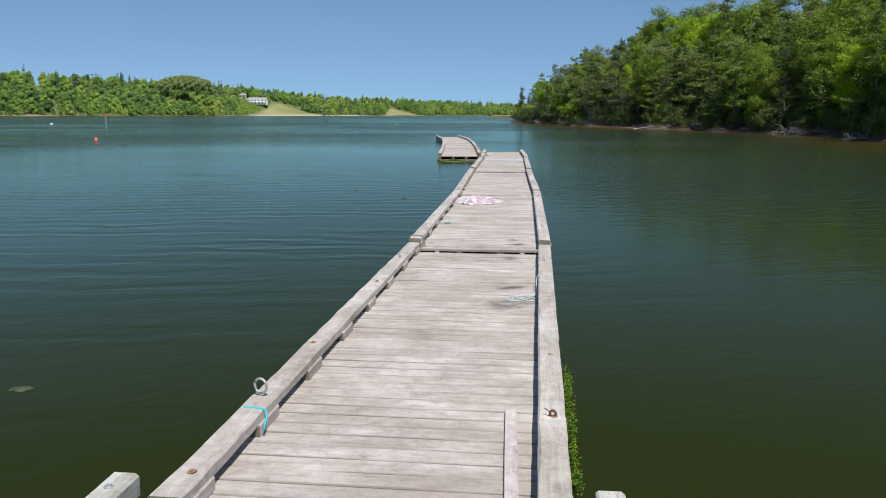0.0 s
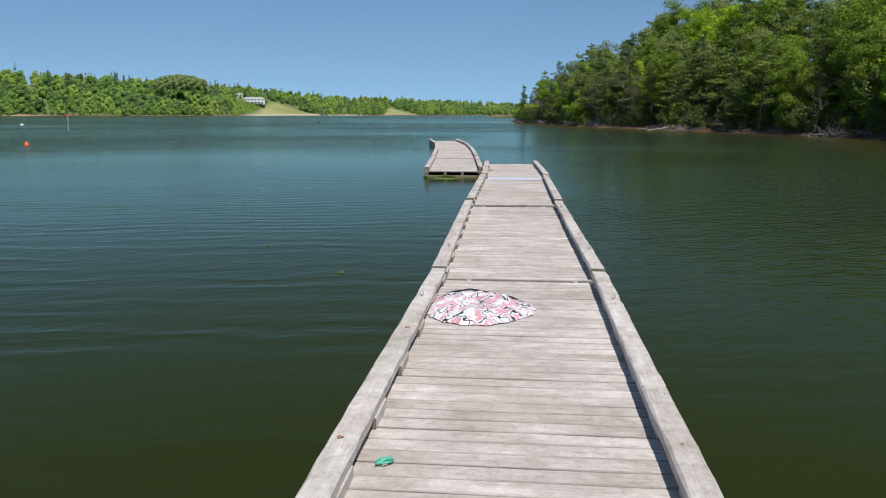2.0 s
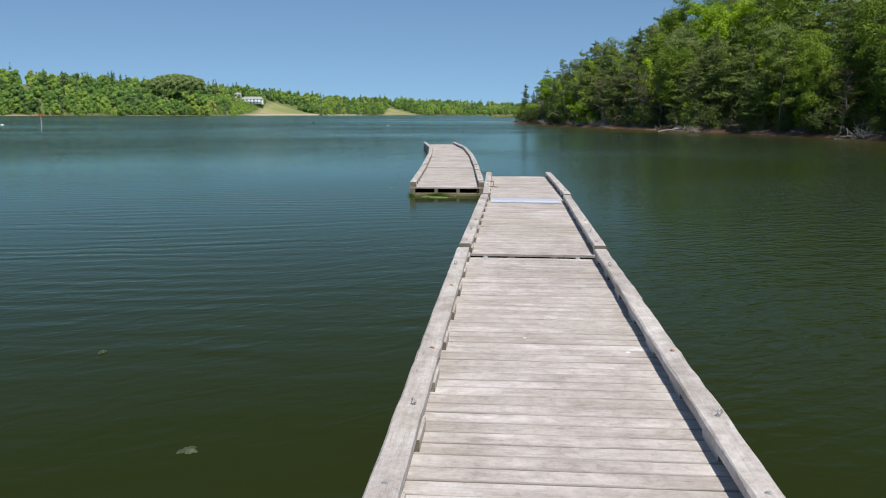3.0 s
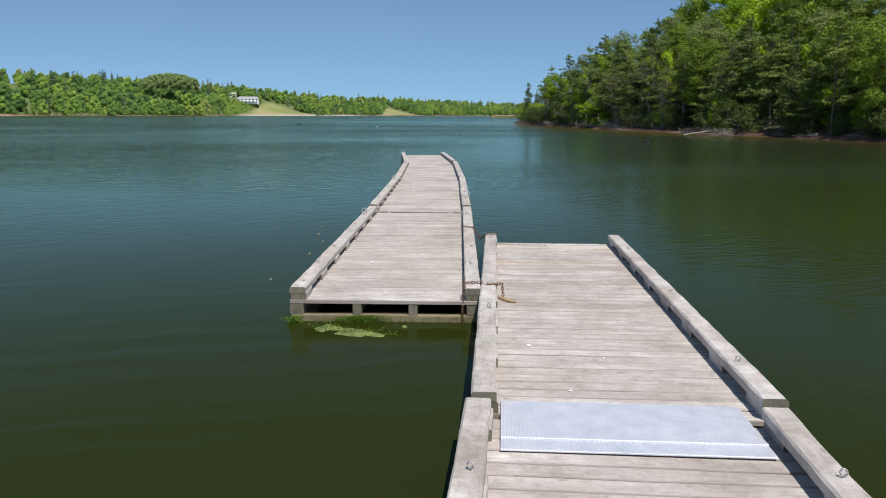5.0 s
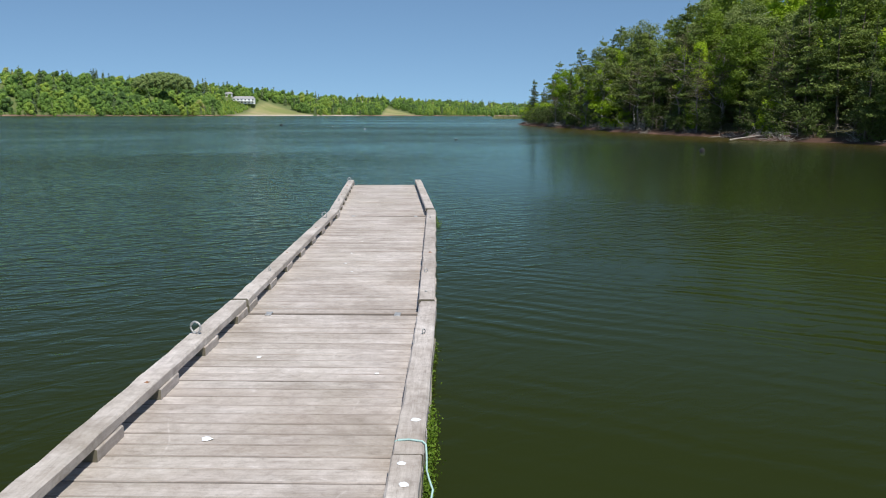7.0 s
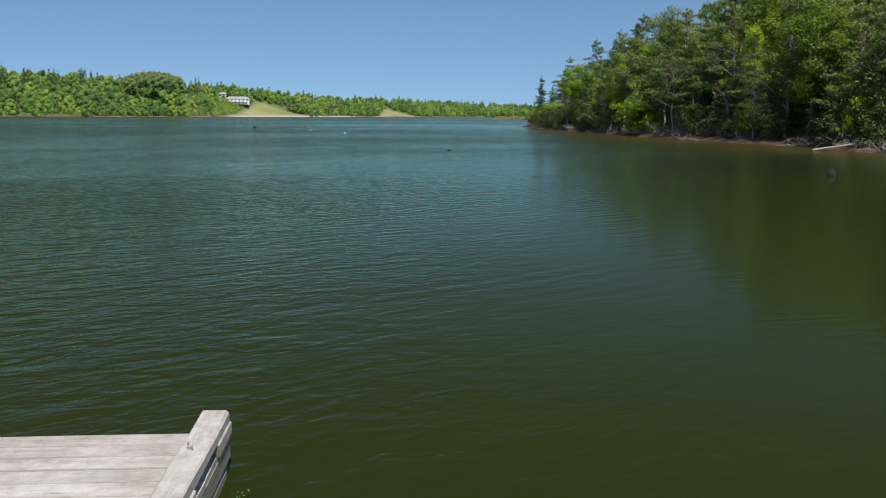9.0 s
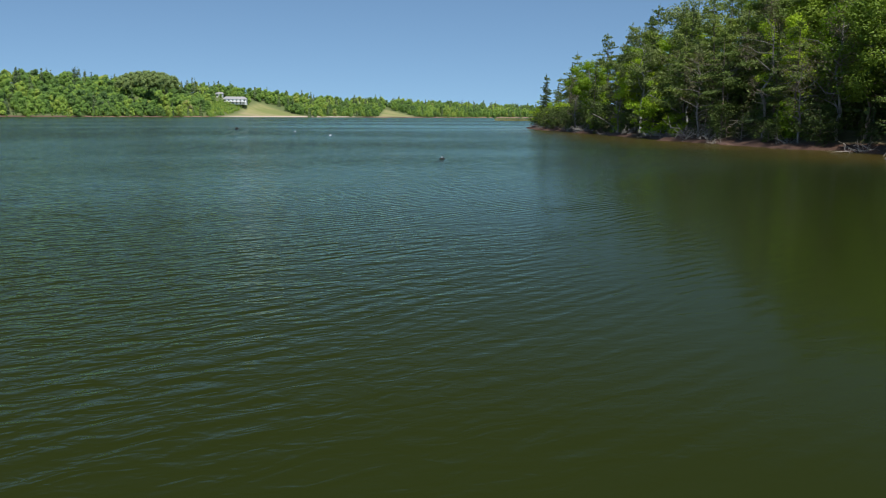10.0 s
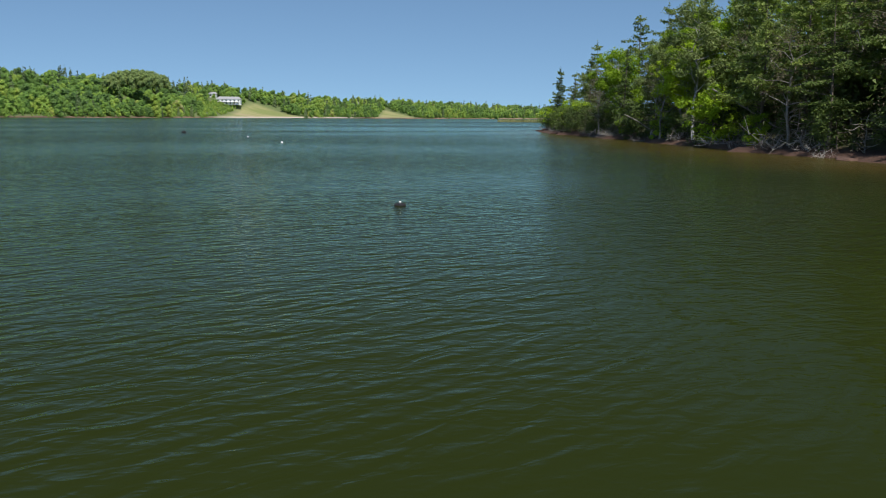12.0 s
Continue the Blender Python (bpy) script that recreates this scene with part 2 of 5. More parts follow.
def tube_material():
    m, nt, b = mat("printed_nylon")
    v = coords(nt, (1, 1, 1))
    n1 = nd(nt, "ShaderNodeTexVoronoi", Scale=6.5)
    n1.feature = "DISTANCE_TO_EDGE"
    warp = nd(nt, "ShaderNodeTexNoise", Scale=4.5, Detail=2.0)
    ln(nt, v, warp.inputs["Vector"])
    wv = mix(nt, 0.30, v, warp.outputs["Color"])
    ln(nt, wv, n1.inputs["Vector"])
    # plump shapes: black outline, white rim, pink or white filling
    fill = ramp(nt, noise_tex(nt, wv, 7.0, 3, 0.5, 0.9), [(0.44, (0.60, 0.29, 0.33)), (0.52, (0.66, 0.44, 0.47)), (0.56, (0.72, 0.69, 0.70))])
    col = mix(nt, ramp(nt, n1.outputs["Distance"], [(0.10, grey(1.0)), (0.13, grey(0.0))]), fill, (0.72, 0.70, 0.71))
    edge = ramp(nt, n1.outputs["Distance"], [(0.028, grey(1.0)), (0.040, grey(0.0))])
    half = ramp(nt, noise_tex(nt, wv, 2.2, 2, 0.5), [(0.40, grey(0.0)), (0.46, grey(1.0))])
    col = mix(nt, maths(nt, "MULTIPLY", edge, half), col, (0.025, 0.022, 0.026))
    ln(nt, col, b.inputs["Base Color"])
    b.inputs["Roughness"].default_value = 0.55
    bump(nt, b, noise_tex(nt, v, 9.0, 4, 0.6, 0.8), 0.9, 0.05)
    return m


TUBE = tube_material()


def foliage(name, dark, lite, hue_attr="", rough=0.6, trans=0.35, leafy=0.4, stops=None):
    """Leaves: colour varies leaf by leaf and tree by tree, and lets some light through."""
    m, nt, b = mat(name)
    r = island_random(nt)
    tree = attr(nt, hue_attr) if hue_attr else obj_random(nt)
    f = maths(nt, "ADD", maths(nt, "MULTIPLY", r, leafy), maths(nt, "MULTIPLY", tree, 1 - leafy))
    n = noise_tex(nt, coords(nt, (1, 1, 1), True), 0.35, 3, 0.6)
    f = maths(nt, "ADD", f, maths(nt, "MULTIPLY", maths(nt, "SUBTRACT", n, 0.5), 0.5), clamp=True)
    mid = tuple((a + c) / 2 for a, c in zip(dark, lite))
    col = ramp(nt, f, stops or [(0.08, dark), (0.5, mid), (0.92, lite)])
    ln(nt, col, b.inputs["Base Color"])
    b.inputs["Roughness"].default_value = rough
    b.inputs["Specular IOR Level"].default_value = 0.25
    t = nt.nodes.new("ShaderNodeBsdfTranslucent")
    ln(nt, mix(nt, 1.0, col, (1.0, 1.12, 0.55), "MULTIPLY"), t.inputs["Color"])
    ms = nd(nt, "ShaderNodeMixShader", Fac=trans)
    ln(nt, b.outputs[0], ms.inputs[1])
    ln(nt, t.outputs[0], ms.inputs[2])
    ln(nt, ms.outputs[0], nt.nodes["Material Output"].inputs["Surface"])
    return m


LEAF_BRIGHT = foliage("spring_leaves", (0.135, 0.250, 0.012), (0.40, 0.52, 0.030), trans=0.38)
LEAF_MID = foliage("broad_leaves", (0.090, 0.150, 0.016), (0.25, 0.340, 0.034), trans=0.3)
LEAF_GREYGREEN = foliage("aspen_leaves", (0.125, 0.165, 0.045), (0.30, 0.355, 0.125), trans=0.3)
NEEDLE = foliage("spruce_needles", (0.045, 0.075, 0.025), (0.120, 0.165, 0.045), trans=0.2)
NEEDLE_PINE = foliage("pine_needles", (0.085, 0.130, 0.030), (0.25, 0.315, 0.068), trans=0.25)
LEAF_BARE = foliage("sparse_buds", (0.12, 0.10, 0.065), (0.20, 0.165, 0.105))
# shade beneath the trees is put into this darker leaf colour
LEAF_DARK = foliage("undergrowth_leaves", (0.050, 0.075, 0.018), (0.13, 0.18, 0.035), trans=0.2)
FAR_LEAF = foliage("far_leaves", (0.06, 0.10, 0.03), (0.36, 0.42, 0.08), "hue", trans=0.12, leafy=0.2,
                   stops=((0.04, (0.060, 0.112, 0.030)), (0.26, (0.095, 0.172, 0.034)), (0.5, (0.140, 0.240, 0.040)), (0.72, (0.215, 0.320, 0.045)), (0.88, (0.310, 0.375, 0.060)), (1.0, (0.285, 0.265, 0.125))))
FAR_NEEDLE = foliage("far_needles", (0.060, 0.095, 0.042), (0.150, 0.200, 0.075), "hue", trans=0.12, leafy=0.15)
WEED = simple("floating_weed", (0.14, 0.165, 0.045), 0.8, 0, 0.5, 9, 0.6, 0.03)
FAR_GROVE = foliage("far_grove", (0.100, 0.150, 0.050), (0.215, 0.280, 0.080), "hue", trans=0.12, leafy=0.25)
WEED_DULL = simple("dull_weed", (0.048, 0.060, 0.028), 0.85, 0, 0.5, 12, 0.5, 0.02)
ALGAE = foliage("green_algae", (0.055, 0.115, 0.008), (0.20, 0.31, 0.03))
REED = foliage("marsh_grass", (0.14, 0.16, 0.05), (0.30, 0.30, 0.13))


def ground_material():
    m, nt, b = mat("shore_ground")
    z = nd(nt, "ShaderNodeSeparateXYZ")
    ln(nt, nt.nodes.new("ShaderNodeNewGeometry").outputs["Position"], z.inputs[0])
    n = noise_tex(nt, coords(nt, (1, 1, 1), True), 0.8, 6, 0.65)
    n2 = noise_tex(nt, coords(nt, (1, 1, 1), True), 6.0, 5, 0.65)
    floor = ramp(nt, n, [(0.3, (0.045, 0.045, 0.018)), (0.7, (0.10, 0.095, 0.035))])
    soil = ramp(nt, n2, [(0.3, (0.034, 0.017, 0.010)), (0.7, (0.105, 0.050, 0.029))])
    lvl = maths(nt, "ADD", z.outputs["Z"], maths(nt, "MULTIPLY", n, -0.9))
    col = mix(nt, ramp(nt, lvl, [(0.0, grey(1.0)), (0.35, grey(0.0))]), floor, soil)
    col = mix(nt, attr(nt, "rough_grass"), col, ramp(nt, n, [(0.3, (0.085, 0.120, 0.035)), (0.7, (0.150, 0.185, 0.055))]))
    grass = ramp(nt, noise_tex(nt, coords(nt, (0.02, 0.05, 0.05), True), 1.0, 5, 0.6), [(0.35, (0.20, 0.225, 0.065)), (0.55, (0.30, 0.280, 0.115)), (0.7, (0.36, 0.290, 0.16))])
    col = mix(nt, attr(nt, "field"), col, grass)
    scar = ramp(nt, noise_tex(nt, coords(nt, (0.03, 0.03, 0.1), True), 1.0, 3, 0.5), [(0.42, grey(0.25)), (0.58, grey(1.0))])
    col = mix(nt, maths(nt, "MULTIPLY", attr(nt, "bank"), scar), col, ramp(nt, n2, [(0.3, (0.26, 0.145, 0.095)), (0.7, (0.42, 0.27, 0.19))]))
    col = mix(nt, attr(nt, "beach"), col, (0.56, 0.44, 0.36))
    ln(nt, col, b.inputs["Base Color"])
    b.inputs["Roughness"].default_value = 0.95
    bump(nt, b, n2, 0.6, 0.15)
    return m


GROUND = ground_material()


def crest_coords(nt, angle, along, across):
    """World coordinates turned so that crests run at the angle, and scaled along and across them."""
    z = nd(nt, "ShaderNodeSeparateXYZ")
    ln(nt, nt.nodes.new("ShaderNodeNewGeometry").outputs["Position"], z.inputs[0])
    c, s = math.cos(angle), math.sin(angle)
    u = maths(nt, "ADD", maths(nt, "MULTIPLY", z.outputs["X"], c * along), maths(nt, "MULTIPLY", z.outputs["Y"], s * along))
    v = maths(nt, "ADD", maths(nt, "MULTIPLY", z.outputs["X"], -s * across), maths(nt, "MULTIPLY", z.outputs["Y"], c * across))
    o = nd(nt, "ShaderNodeCombineXYZ")
    ln(nt, u, o.inputs[0])
    ln(nt, v, o.inputs[1])
    return o.outputs[0]


# wavelet trains: crest angle, wavelength, height, centre and reach of the patch
TRAINS = {"train_outer": (0.86, 0.34, 0.034, -9.0, 114.0, 24.0), "train_middle": (0.62, 0.50, 0.024, -14.0, 100.0, 26.0), "train_jetty": (0.06, 0.95, 0.019, -9.0, 20.0, 19.0),
          "train_pontoon": (0.22, 0.70, 0.014, -6.0, 37.0, 13.0), "train_lee": (-0.5, 0.42, 0.014, 5.0, 66.0, 9.0)}
# sheltered patches: centre and reach; painted sky sheen: centre, reach and strength
SHELTER = ((0.0, 6.0, 27.0), (-12.0, 26.0, 27.0), (-13.0, 52.0, 24.0), (1.0, 44.0, 15.0), (10.0, 62.0, 17.0), (11.0, 88.0, 16.0), (16.0, 100.0, 15.0), (23.0, 112.0, 34.0))
PAINTED_SHEEN = ((-26.0, 34.0, 34.0, 0.50), (-14.0, 14.0, 22.0, 0.45), (-13.0, 60.0, 24.0, 0.35), (-22.0, 92.0, 24.0, 0.20), (-20.0, 120.0, 26.0, 0.30), (-70.0, 110.0, 70.0, 0.30), (30.0, 330.0, 130.0, 0.25))


def water_material():
    """Murky water seen through a polarising filter: a dark body and a damped mirror of the sky."""
    m, nt, b = mat("estuary_water")
    nt.nodes.remove(b)
    murk = noise_tex(nt, coords(nt, (0.02, 0.02, 0.02), True), 1.0, 4, 0.6)
    deep = ramp(nt, murk, [(0.35, (0.0165, 0.0220, 0.0030)), (0.65, (0.0205, 0.0270, 0.0038))])
    col = mix(nt, attr(nt, "shallow"), deep, (0.060, 0.042, 0.008))
    lanes = noise_tex(nt, crest_coords(nt, 0.5, 0.012, 0.03), 1.0, 4, 0.55, 0.5)
    lane = ramp(nt, lanes, [(0.38, grey(0.42)), (0.56, grey(1.0))])
    # sheltered water lies smoother
    lane = maths(nt, "MULTIPLY", lane, attr(nt, "open_water"))
    swell = noise_tex(nt, crest_coords(nt, 0.55, 0.8, 1.5), 1.0, 2, 0.5, 0.7)
    ripple = noise_tex(nt, crest_coords(nt, 0.6, 1.35, 2.9), 1.0, 2, 0.5, 0.9)
    chop = noise_tex(nt, crest_coords(nt, 0.1, 3.4, 5.6), 1.0, 2, 0.5, 0.4)
    h = maths(nt, "ADD", maths(nt, "MULTIPLY", swell, 0.62), maths(nt, "MULTIPLY", ripple, 0.80))
    h = maths(nt, "ADD", h, maths(nt, "MULTIPLY", chop, 0.34))
    h = maths(nt, "MULTIPLY", h, lane)
    # trains of wavelets with long crests
    for key, (ang, wl, amp, *_) in TRAINS.items():
        bend = noise_tex(nt, coords(nt, (0.11, 0.11, 0.11), True), 1.0, 2, 0.5)
        fine = noise_tex(nt, crest_coords(nt, ang, 0.7, 1.3), 1.0, 3, 0.55)
        sep = nd(nt, "ShaderNodeSeparateXYZ")
        ln(nt, crest_coords(nt, ang, 1.0, 1.0), sep.inputs[0])
        ph = maths(nt, "ADD", maths(nt, "MULTIPLY", sep.outputs["Y"], 6.2832 / wl), maths(nt, "MULTIPLY", bend, 26.0))
        ph = maths(nt, "ADD", ph, maths(nt, "MULTIPLY", fine, 8.0))
        near = attr(nt, key)
        patchy = ramp(nt, noise_tex(nt, crest_coords(nt, ang, 0.22, 0.45), 1.0, 4, 0.6), [(0.40, grey(0.05)), (0.64, grey(1.0))])
        train = maths(nt, "MULTIPLY", maths(nt, "MULTIPLY", maths(nt, "SINE", ph), amp * 1.9), maths(nt, "MULTIPLY", near, patchy))
        h = maths(nt, "ADD", h, train)
    bp = nd(nt, "ShaderNodeBump", Strength=1.0, Distance=0.145)
    ln(nt, h, bp.inputs["Height"])
    body = nt.nodes.new("ShaderNodeBsdfDiffuse")
    ln(nt, col, body.inputs["Color"])
    gloss = nd(nt, "ShaderNodeBsdfGlossy", Roughness=0.13)
    gloss.inputs["Color"].default_value = (0.85, 1.0, 0.85, 1)
    ln(nt, bp.outputs["Normal"], gloss.inputs["Normal"])
    fr = nd(nt, "ShaderNodeFresnel", IOR=1.333)
    ln(nt, bp.outputs["Normal"], fr.inputs["Normal"])
    ms = nt.nodes.new("ShaderNodeMixShader")
    # the filter lets through the light that mirrors least at steep angles
    pol = ramp(nt, fr.outputs[0], [(0.02, grey(0.012)), (0.113, grey(0.022)), (0.253, grey(0.11)), (0.387, grey(0.22)), (0.61, grey(0.43)), (1.0, grey(0.88))])
    # extra sky sheen painted in by place, mostly on the calmer water to the west
    painted_sheen = maths(nt, "MULTIPLY", attr(nt, "painted_sheen"), ramp(nt, lanes, [(0.36, grey(1.0)), (0.66, grey(0.25))]))
    pol = maths(nt, "MULTIPLY", pol, maths(nt, "ADD", painted_sheen, 1.0), clamp=True)
    pol = maths(nt, "ADD", pol, maths(nt, "MULTIPLY", painted_sheen, 0.045), clamp=True)
    ln(nt, pol, ms.inputs["Fac"])
    ln(nt, body.outputs[0], ms.inputs[1])
    ln(nt, gloss.outputs[0], ms.inputs[2])
    ln(nt, ms.outputs[0], nt.nodes["Material Output"].inputs["Surface"])
    return m


WATER = water_material()

# ---- building helpers ----
def mesh_from(name, verts, faces, mat_=None, smooth=False):
    me = bpy.data.meshes.new(name)
    me.from_pydata([tuple(v) for v in verts], [], [tuple(f) for f in faces])
    if mat_:
        me.materials.append(mat_)
    if smooth:
        me.polygons.foreach_set("use_smooth", [True] * len(me.polygons))
    me.update()
    return me


def leaves_mesh(name, pts, mat_, attrs=()):
    """A mesh of loose leaf triangles; pts has shape (n, 3, 3)."""
    n = len(pts)
    me = bpy.data.meshes.new(name)
    me.vertices.add(3 * n)
    me.vertices.foreach_set("co", np.ascontiguousarray(pts, dtype=np.float32).ravel())
    me.loops.add(3 * n)
    me.loops.foreach_set("vertex_index", np.arange(3 * n, dtype=np.int32))
    me.polygons.add(n)
    me.polygons.foreach_set("loop_start", np.arange(0, 3 * n, 3, dtype=np.int32))
    me.polygons.foreach_set("loop_total", np.full(n, 3, dtype=np.int32))
    me.update(calc_edges=True)
    me.materials.append(mat_)
    for key, vals in attrs:
        a = me.attributes.new(key, "FLOAT", "POINT")
        a.data.foreach_set("value", np.repeat(vals, 3).astype(np.float32))
    return me


def child(name, me, parent, m=None, label=""):
    ob = new(name, me)
    ob.parent = parent
    if m is not None:
        ob.matrix_basis = m
    if label:
        ob["label"] = label
    return ob


def thing(name, m, label, category, group="", kind=""):
    ob = new(name)
    ob.matrix_basis = m
    ob.empty_display_size = 0.1
    return tagged(ob, label, category, group, kind)


def beam(name, length, w, h, mat_, c=0.008, n=3, wob=0.0, seed=0, axis=1, cup=0.0, grain=False):
    """A sawn timber centred on its length, its underside at z = 0, with eased and slightly worn edges."""
    rng = random.Random(seed)
    vs, fs = [], []
    for i in range(n + 1):
        s = -length / 2 + length * i / n
        dx, dz = rng.uniform(-wob, wob), rng.uniform(-wob, wob) * 0.6
        a, b = w / 2, h
        cl, cr = c * rng.uniform(0.5, 1.8), c * rng.uniform(0.5, 1.8)
        for u, z in ((-a, 0), (a, 0), (a, b - cr), (a - cr, b + cup), (-a + cl, b + cup), (-a, b - cl)):
            vs.append((s, u + dx, z + dz) if axis == 0 else (u + dx, s, z + dz))
    for i in range(n):
        for k in range(6):
            a, b = i * 6 + k, i * 6 + (k + 1) % 6
            fs.append((a, b, b + 6, a + 6) if axis == 1 else (a, a + 6, b + 6, b))
    e = n * 6
    ends = [tuple(range(5, -1, -1)), tuple(range(e, e + 6))]
    fs += ends if axis == 1 else [tuple(reversed(f)) for f in ends]
    me = mesh_from(name, vs, fs, mat_)
    if grain:
        me.materials.append(END_GRAIN)
        for f in me.polygons[-2:]:
            f.material_index = 1
    return me


def tube(points, radii, sides=6, closed=False):
    """Vertices and faces of a round tube along points."""
    pts = [Vector(p) for p in points]
    vs, fs = [], []
    n = len(pts)
    for i, p in enumerate(pts):
        if closed:
            d = pts[(i + 1) % n] - pts[i - 1]
        else:
            d = pts[min(i + 1, n - 1)] - pts[max(i - 1, 0)]
        d = d.normalized() if d.length > 1e-9 else Vector((0, 0, 1))
        ref = Vector((0, 0, 1)) if abs(d.z) < 0.9 else Vector((1, 0, 0))
        a = d.cross(ref).normalized()
        b = a.cross(d)
        r = radii[i] if isinstance(radii, (list, tuple)) else radii
        for k in range(sides):
            t = 2 * math.pi * k / sides
            vs.append(p + r * (math.cos(t) * a + math.sin(t) * b))
    for i in range(n if closed else n - 1):
        j = (i + 1) % n
        for k in range(sides):
            l = (k + 1) % sides
            fs.append((i * sides + k, i * sides + l, j * sides + l, j * sides + k))
    if not closed:
        fs.append(tuple(range(sides)))
        fs.append(tuple((n - 1) * sides + k for k in reversed(range(sides))))
    return vs, fs


def tubes_mesh(name, runs, mat_, sides=6, smooth=True):
    vs, fs = [], []
    for run in runs:
        pts, rad = run[0], run[1]
        closed = len(run) > 2 and run[2]
        v, f = tube(pts, rad, sides, closed)
        o = len(vs)
        vs += v
        fs += [tuple(i + o for i in q) for q in f]
    return mesh_from(name, vs, fs, mat_, smooth)


def lathe(name, profile, mat_, sides=16, smooth=True):
    """A turned shape from (radius, height) pairs."""
    vs, fs = [], []
    for r, z in profile:
        for k in range(sides):
            t = 2 * math.pi * k / sides
            vs.append((r * math.cos(t), r * math.sin(t), z))
    for i in range(len(profile) - 1):
        for k in range(sides):
            l = (k + 1) % sides
            fs.append((i * sides + k, i * sides + l, (i + 1) * sides + l, (i + 1) * sides + k))
    fs.append(tuple(reversed(range(sides))))
    e = (len(profile) - 1) * sides
    fs.append(tuple(e + k for k in range(sides)))
    return mesh_from(name, vs, fs, mat_, smooth)


def box(name, sx, sy, sz, mat_, c=0.0):
    bm = bmesh.new()
    bmesh.ops.create_cube(bm, size=1.0)
    bmesh.ops.scale(bm, vec=(sx, sy, sz), verts=bm.verts)
    bmesh.ops.translate(bm, vec=(0, 0, sz / 2), verts=bm.verts)
    if c:
        bmesh.ops.bevel(bm, geom=bm.edges[:], offset=c, segments=1, affect="EDGES")
    me = bpy.data.meshes.new(name)
    bm.to_mesh(me)
    bm.free()
    me.materials.append(mat_)
    return me


# ---- land and water ----
SHORE_EAST = [(36, -120), (37, 20), (41, 60), (43, 81), (46.5, 97), (45.6, 110), (41.5, 127), (38.5, 138), (35.2, 145), (35.0, 155),
              (32, 164), (29.3, 174), (28, 184), (26.8, 200), (24.8, 219), (21.8, 243), (20.3, 262), (20.6, 276), (26, 288), (44, 300), (90, 318), (420, 350)]
SHORE_FAR = [(-900, 430), (-430, 520), (-300, 560), (-236, 610), (-214, 690), (-196, 770), (-158, 850), (-92, 930), (-20, 1010), (70, 1120),
             (190, 1180), (330, 1230), (620, 1280), (1500, 1300)]


def inside_distance(px, py, line, close):
    """Signed distance to a shoreline, positive on land; close: corners that close the land outline."""
    poly = np.array(line + close, float)
    d = np.full(px.shape, 1e9)
    ins = np.zeros(px.shape, bool)
    for i in range(len(poly)):
        (x0, y0), (x1, y1) = poly[i], poly[(i + 1) % len(poly)]
        ex, ey = x1 - x0, y1 - y0
        t = np.clip(((px - x0) * ex + (py - y0) * ey) / (ex * ex + ey * ey), 0, 1)
        d = np.minimum(d, np.hypot(px - x0 - t * ex, py - y0 - t * ey))
        cross = ((y0 > py) != (y1 > py)) & (px < (x1 - x0) * (py - y0) / ((y1 - y0) or 1e-9) + x0)
        ins ^= cross
    return np.where(ins, d, -d)


def east_distance(x, y):
    wob = 0.8 * np.sin(y * 0.31 + 1.2) + 0.5 * np.sin(y * 0.83) + 0.3 * np.sin(y * 1.9 + x * 0.4)
    return inside_distance(x, y, SHORE_EAST, [(1200, 350), (1200, -120)]) + wob


def far_distance(x, y):
    wob = 2.0 * np.sin(x * 0.09 + 0.7) + 1.3 * np.sin(x * 0.23 + y * 0.05)
    return inside_distance(x, y, SHORE_FAR, [(3500, 1300), (3500, 4500), (-3500, 4500), (-3500, 430)]) + wob


def smooth(a, b, v):
    t = np.clip((v - a) / (b - a), 0, 1)
    return t * t * (3 - 2 * t)


def far_hill(x, y):
    """Height of the far ridge above its shore, falling away to the east."""
    return 5.0 + 6.5 * smooth(170, -110, x) + 10.0 * smooth(-130, -330, x) + 3.0 * np.exp(-((x + 235) / 45) ** 2) * smooth(600, 720, y) + 7.5 * np.exp(-((x + 200) / 17) ** 2 - ((y - 878) / 18) ** 2)


def land_height(x, y):
    e, f = east_distance(x, y), far_distance(x, y)
    ze = np.where(e > 0, 0.35 * smooth(0, 0.4, e) + 1.2 * smooth(1.0, 6, e) + 6.5 * smooth(5, 40, e) + 0.25 * np.sin(x * 0.9) * np.sin(y * 0.7) * smooth(1, 5, e), 0.16 * e)
    zf = np.where(f > 0, 0.8 * smooth(0, 5, f) + far_hill(x, y) * smooth(4, 95, f) + 0.012 * f, 0.12 * f)
    return np.maximum(np.maximum(ze, zf), -2.5)


def axis_steps(*runs):
    vals = []
    for a, b, s in runs:
        vals += list(np.arange(a, b, s))
    return np.array(vals)


def field_mask(x, y):
    """Mown slopes above the far beach."""
    f = far_distance(x, y)
    one = smooth(-192, -186, x) * smooth(-132, -138, x) * smooth(2, 8, f) * smooth(8 + (-132 - x) * 1.2, 2 + (-132 - x) * 1.1, f)
    two = smooth(-75, -72, x) * smooth(-38, -42, x) * smooth(2, 8, f) * smooth(22 + (-40 - x) * 1.3, 14 + (-40 - x) * 1.2, f)
    return np.maximum(one, two)


